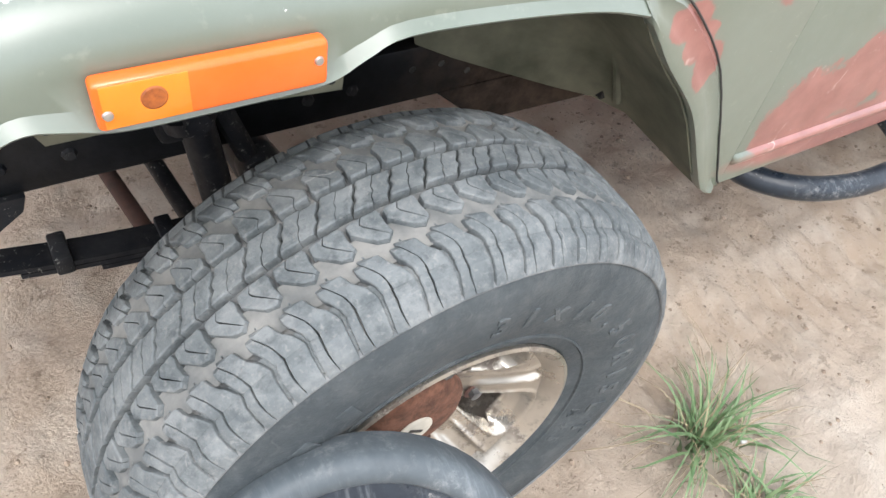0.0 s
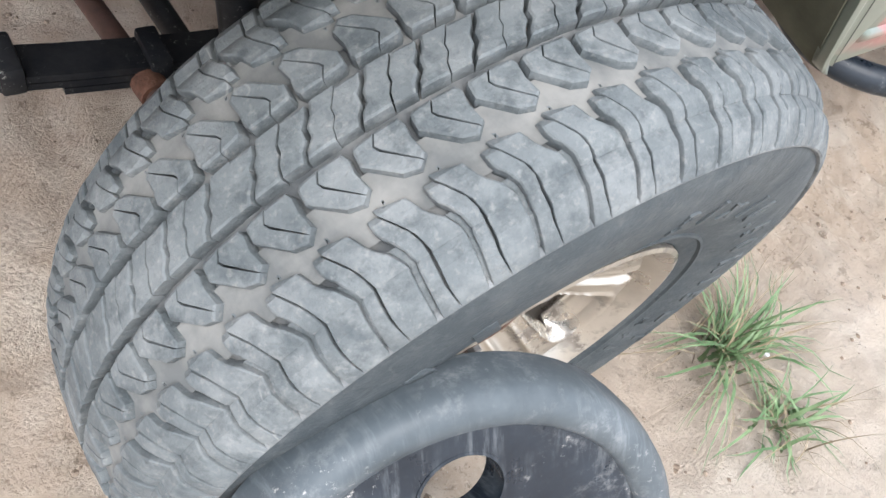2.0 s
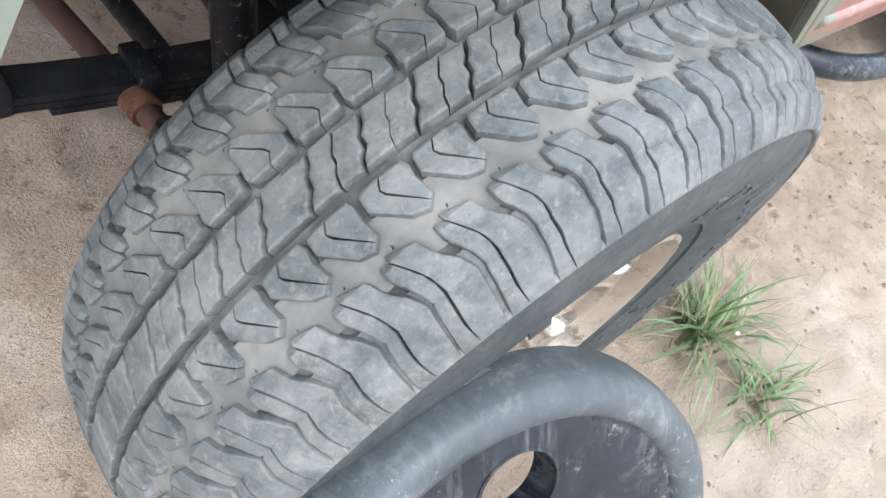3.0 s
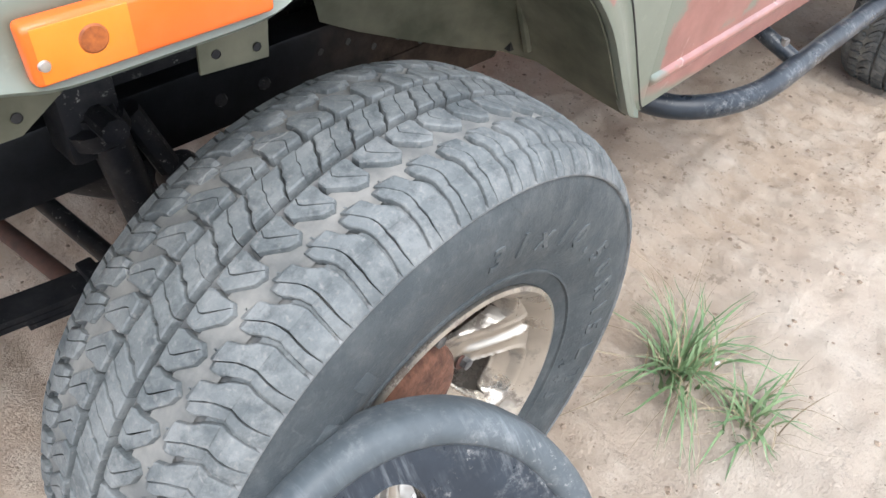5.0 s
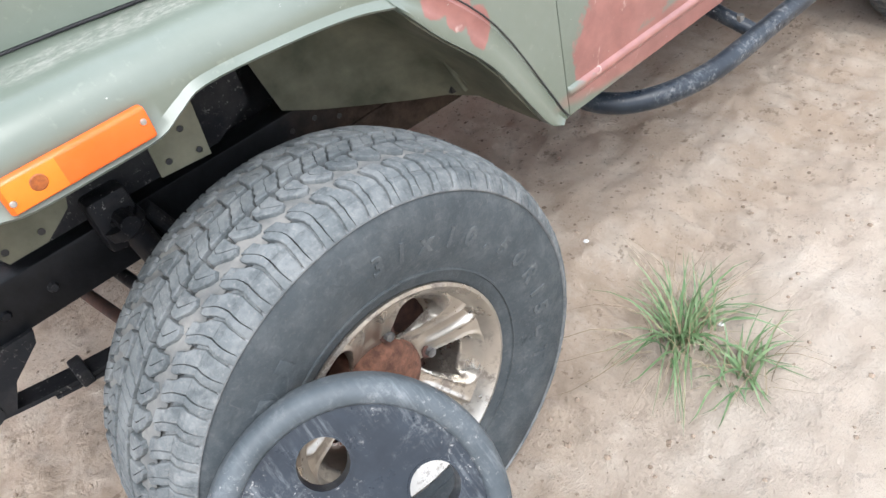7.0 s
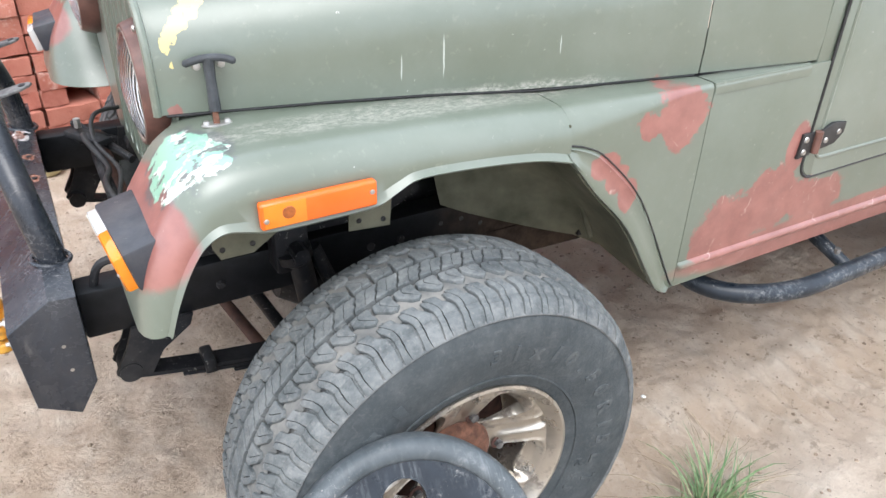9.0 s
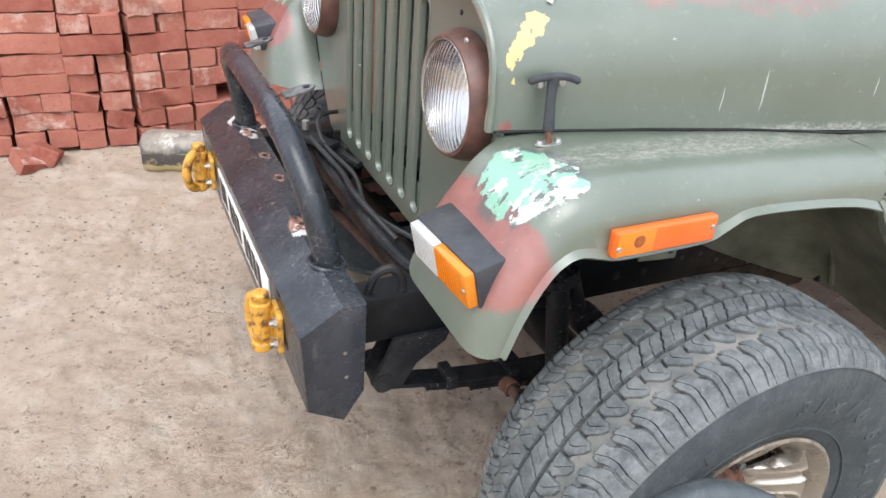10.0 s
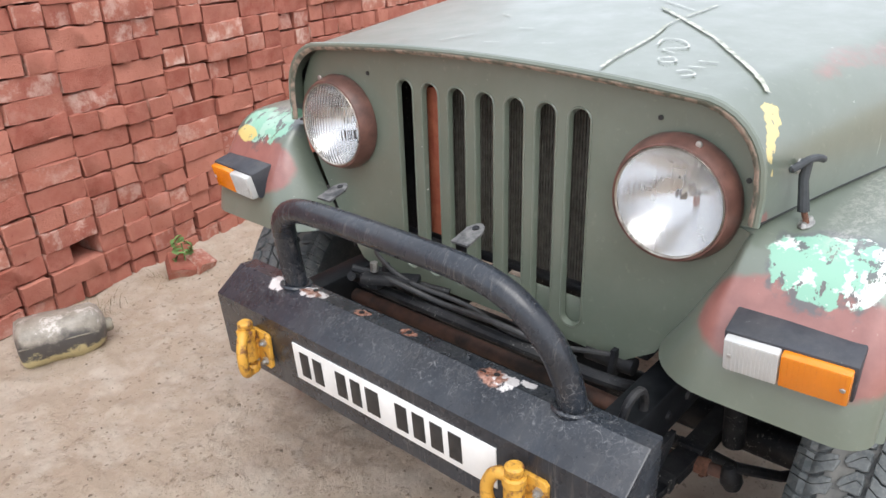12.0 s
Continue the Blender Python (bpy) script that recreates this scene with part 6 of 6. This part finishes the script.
def build_bricks():
    rng = random.Random(11)
    pile = root("brick_wall", "stacked red fired bricks laid dry, headers and stretchers mixed", "brick wall")
    tagged(pile, kind="structure")
    meshes = brick_meshes()
    heads, longs = [m for m in meshes if m[0] == "header"], [m for m in meshes if m[0] == "stretcher"]
    rest = bmesh.new()
    course, singles, column, slots = 0.0850, 0, 0.2500, []
    for col in range(-14, 15):
        left = col * column - 0.02
        lift, lean = rng.uniform(-0.018, 0.018), rng.uniform(-0.9, 0.9)
        for row in range(24):
            shift = 0.008 * noise.noise((col * 0.9, row * 0.6, 2.0)) + 0.0005 * lean * row
            if rng.random() < 0.44:
                slots.append((left + shift + 0.123, row, lift, lean, "stretcher"))
            else:
                split = rng.uniform(-0.004, 0.004)
                slots.append((left + shift + 0.0605 + split, row, lift, lean, "header"))
                slots.append((left + shift + 0.1850 + split + rng.uniform(0, 0.006), row, lift, lean, "header"))
    for cx, row, lift, lean, kind in sorted(slots, key=lambda v: (v[1], v[0])):
        if any(abs(cx - hx) < 0.07 and row == hr for hx, hr in GAPS):
            continue
        _, w, me = rng.choice(longs if kind == "stretcher" else heads)
        z = -0.012 + course * (row + 0.5) + lift + 0.010 * noise.noise((cx * 1.3, row * 0.35, 4.0)) + 0.030 * noise.noise((cx * 0.45, 0.0, 9.0))
        yy = wall_y(cx) + 0.10 + 0.016 * noise.noise((cx * 2, row * 0.7, 1.0)) + rng.uniform(-0.009, 0.012) + 0.0014 * row
        tilt = rng.uniform(-1.3, 1.3) + lean * 0.7 + (14 if rng.random() < 0.02 and kind == "header" else 0)
        m = pose(cx, yy, z, rng.uniform(-2, 2), tilt, rng.uniform(-3, 3) + (0 if cx < -0.75 else 11.3))
        if singles < 300 and -1.75 < cx < 0.55 and row < 19:
            ob = new("brick", me)
            ob.parent, ob.matrix_basis = pile, m
            singles += 1
        else:
            n0 = len(rest.verts)
            rest.from_mesh(me)
            rest.verts.ensure_lookup_table()
            for v in rest.verts[n0:]:
                v.co = m @ v.co
    far = part("brick_courses", rest, BRICK, pile)
    tagged(far, kind="stuff")
    back = [Vector((x, wall_y(x) + 0.26, z)) for x in (-3.4, -0.75, 3.3) for z in (-0.1, 1.95)]
    part("brick_core", thicken(grid([back[0:2], back[2:4], back[4:6]]), 0.05), BRICK, pile)
    # broken pieces lying at the foot
    for k, (x, y, rz) in enumerate(((-1.22, 1.93, 30), (-1.15, 1.96, 80), (0.10, 2.04, 20), (0.02, 2.05, -20))):
        m = pose(x, y, ground_height(x, y) + 0.030, 25, 15, rz)
        ob = tagged(new("brick_piece", heads[k % 7][2]), "broken red brick lying at the foot of the stack", "brick", "loose bricks")
        ob.matrix_basis = m @ Matrix.Diagonal((0.95, 0.55, 0.85, 1))


# ---- the plastic jug ----
def build_jug():
    jug = root("jug", "grimy yellowed plastic jug lying on its side", "jug")
    x0, y0 = -0.618, 1.790
    gz = ground_height(x0, y0)
    m = pose(x0, y0, gz + 0.085, 0, 0, -20) @ Matrix.Scale(1.10, 4)
    rows = []
    for t, r in ((-0.136, 0.0), (-0.136, 0.050), (-0.130, 0.072), (-0.115, 0.082), (-0.05, 0.083), (0.05, 0.081), (0.10, 0.078), (0.122, 0.064), (0.134, 0.035), (0.140, 0.0)):
        row = []
        for k in range(29):
            a = 2 * math.pi * k / 28
            sq = (abs(math.cos(a)) ** 3 + abs(math.sin(a)) ** 3) ** (-1 / 3)
            dent = 1 + 0.19 * noise.noise((t * 12, math.cos(a) * 1.5, math.sin(a) * 1.5))
            row.append(m @ Vector((t, r * sq * math.cos(a) * dent * 0.95, r * sq * math.sin(a) * dent * 0.95)))
        rows.append(row)
    part("jug_body", grid(rows), JUG, jug, "", 60)
    part("jug_neck", tube([m @ Vector((0.130, 0, -0.01)), m @ Vector((0.150, 0, -0.01)), m @ Vector((0.152, 0, -0.01)), m @ Vector((0.158, 0, -0.01))], [0.028, 0.026, 0.025, 0.018], 18), JUG_SEAM, jug)
    part("jug_seam", tube([m @ Vector((-0.13, -0.0795, 0.012)), m @ Vector((0.11, -0.0765, 0.012))], 0.003, 6), JUG_SEAM, jug)


# ---- grass and weeds ----
def blades(centre, spread, count, length, seed, upright=0.75, straw=False):
    rng = random.Random(seed)
    bm = bmesh.new()
    for _ in range(count):
        a = rng.uniform(0, 2 * math.pi)
        d = spread * rng.random() ** 0.8
        x, y = centre[0] + d * math.cos(a), centre[1] + d * math.sin(a) * 0.8
        base = Vector((x, y, ground_height(x, y) - 0.004))
        ln = length * rng.uniform(0.45, 1.15)
        b = rng.gauss(a, 0.9)
        lean = rng.uniform(0.25, 1.25) * (1.6 - upright)
        w = rng.uniform(0.0018, 0.0040) * (0.4 if straw else 1)
        side = Vector((-math.sin(b), math.cos(b), 0)) * w
        prev = None
        for k in range(6):
            t = k / 5
            out = math.sin(min(1.5, lean * t)) * t
            p = base + Vector((math.cos(b) * ln * out, math.sin(b) * ln * out, ln * t * max(0.12, math.cos(lean * t * 1.15))))
            p.z = max(p.z, ground_height(p.x, p.y) + 0.002)
            s = side * (1 - t ** 2 * 0.95)
            cur = (bm.verts.new(p - s), bm.verts.new(p + s))
            if prev:
                bm.faces.new((prev[0], prev[1], cur[1], cur[0]))
            prev = cur
    return bm


def stuff(name, bm, material, parent):
    return tagged(part(name, bm, material, parent, "", 80), kind="stuff")


def build_plants():
    tuft = root("grass_tuft", "green tuft of grass growing out of the bare sand", "grass")
    stuff("blade", blades((0.630, -0.955), 0.042, 54, 0.205, 1, 0.36), GRASS, tuft)
    stuff("blade", blades((0.64, -0.975), 0.075, 40, 0.215, 2, 0.05), GRASS, tuft)
    stuff("dry_blade", blades((0.62, -0.97), 0.10, 40, 0.25, 3, 0.0, True), STRAW, tuft)
    small = root("grass_tuft", "small thin tuft of grass beside the larger one", "grass")
    stuff("blade", blades((0.615, -1.120), 0.060, 34, 0.135, 4, 0.10), GRASS, small)
    stuff("dry_blade", blades((0.62, -1.12), 0.08, 26, 0.15, 5, 0.15, True), STRAW, small)
    weed = root("weed", "small broad-leaved weed at the foot of the bricks", "weed")
    rng = random.Random(8)
    for _ in range(22):
        a, h = rng.uniform(0, 6.3), rng.uniform(0.06, 0.17)
        bm = bmesh.new()
        bmesh.ops.create_grid(bm, x_segments=2, y_segments=3, size=0.5)
        for v in bm.verts:
            v.co = Vector((v.co.x * 0.024 * (1 - abs(v.co.y) ** 1.6 * 1.5), v.co.y * 0.036, abs(v.co.x) * 0.012 - v.co.y ** 2 * 0.02))
        bmesh.ops.transform(bm, matrix=pose(0.03 + 0.038 * math.cos(a), 2.03 + 0.03 * math.sin(a), h, rng.uniform(-30, 40), rng.uniform(-30, 30), math.degrees(a)), verts=bm.verts)
        part("leaf", bm, LEAFY, weed, "", 80)
    part("stem", tube([(0.03, 2.04, -0.01), (0.035, 2.03, 0.07), (0.028, 2.025, 0.15)], 0.003, 6), LEAFY, weed)
    dry = root("dry_straw", "wisps of dry straw lying on the soil", "straw")
    stuff("wisp", join(blades((-0.40, 1.98), 0.12, 40, 0.10, 6, 0.1, True), blades((-0.05, 2.05), 0.10, 24, 0.10, 7, 0.1, True)), STRAW, dry)


def build_crumbs():
    """Small crumbs and pebbles strewn over the soil."""
    rng = random.Random(3)
    bm = bmesh.new()
    for _ in range(12000):
        x, y = rng.uniform(-2.0, 2.0), rng.uniform(-1.7, 2.05)
        if noise.noise((x * 2.2, y * 2.2, 7.0)) < rng.uniform(-0.5, 0.6):
            continue
        r = 0.0016 + 0.0065 * rng.random() ** 3.0
        z = ground_height(x, y)
        pts = [bm.verts.new((x + r * math.cos(a) * rng.uniform(0.7, 1.3), y + r * math.sin(a) * rng.uniform(0.7, 1.3), z + r * 0.1 * rng.uniform(-1, 1))) for a in (0.0, 1.3, 2.5, 3.8, 5.1)]
        top = bm.verts.new((x + rng.uniform(-0.3, 0.3) * r, y + rng.uniform(-0.3, 0.3) * r, z + r * rng.uniform(0.5, 1.0)))
        for i in range(5):
            bm.faces.new((pts[i], pts[(i + 1) % 5], top))
    me = bpy.data.meshes.new("soil_crumbs")
    bm.to_mesh(me)
    bm.free()
    me.materials.append(CLOD)
    tagged(new("soil_crumbs", me), "loose soil crumbs and tiny pebbles on the sand", "soil", kind="stuff")
    for x, y in ((0.762, -0.593), (0.712, -1.006)):
        pebble = new("pebble", finish("pebble", lathe([(0.0, -0.005), (0.006, -0.003), (0.008, 0.0), (0.005, 0.004), (0.0, 0.005)], 9, pose(x, y, ground_height(x, y) + 0.006, 80, 20, 10)), WHITE))
        tagged(pebble, "small white pebble on the sand", "pebble")


build_jug()
build_plants()
build_crumbs()
build_bricks()
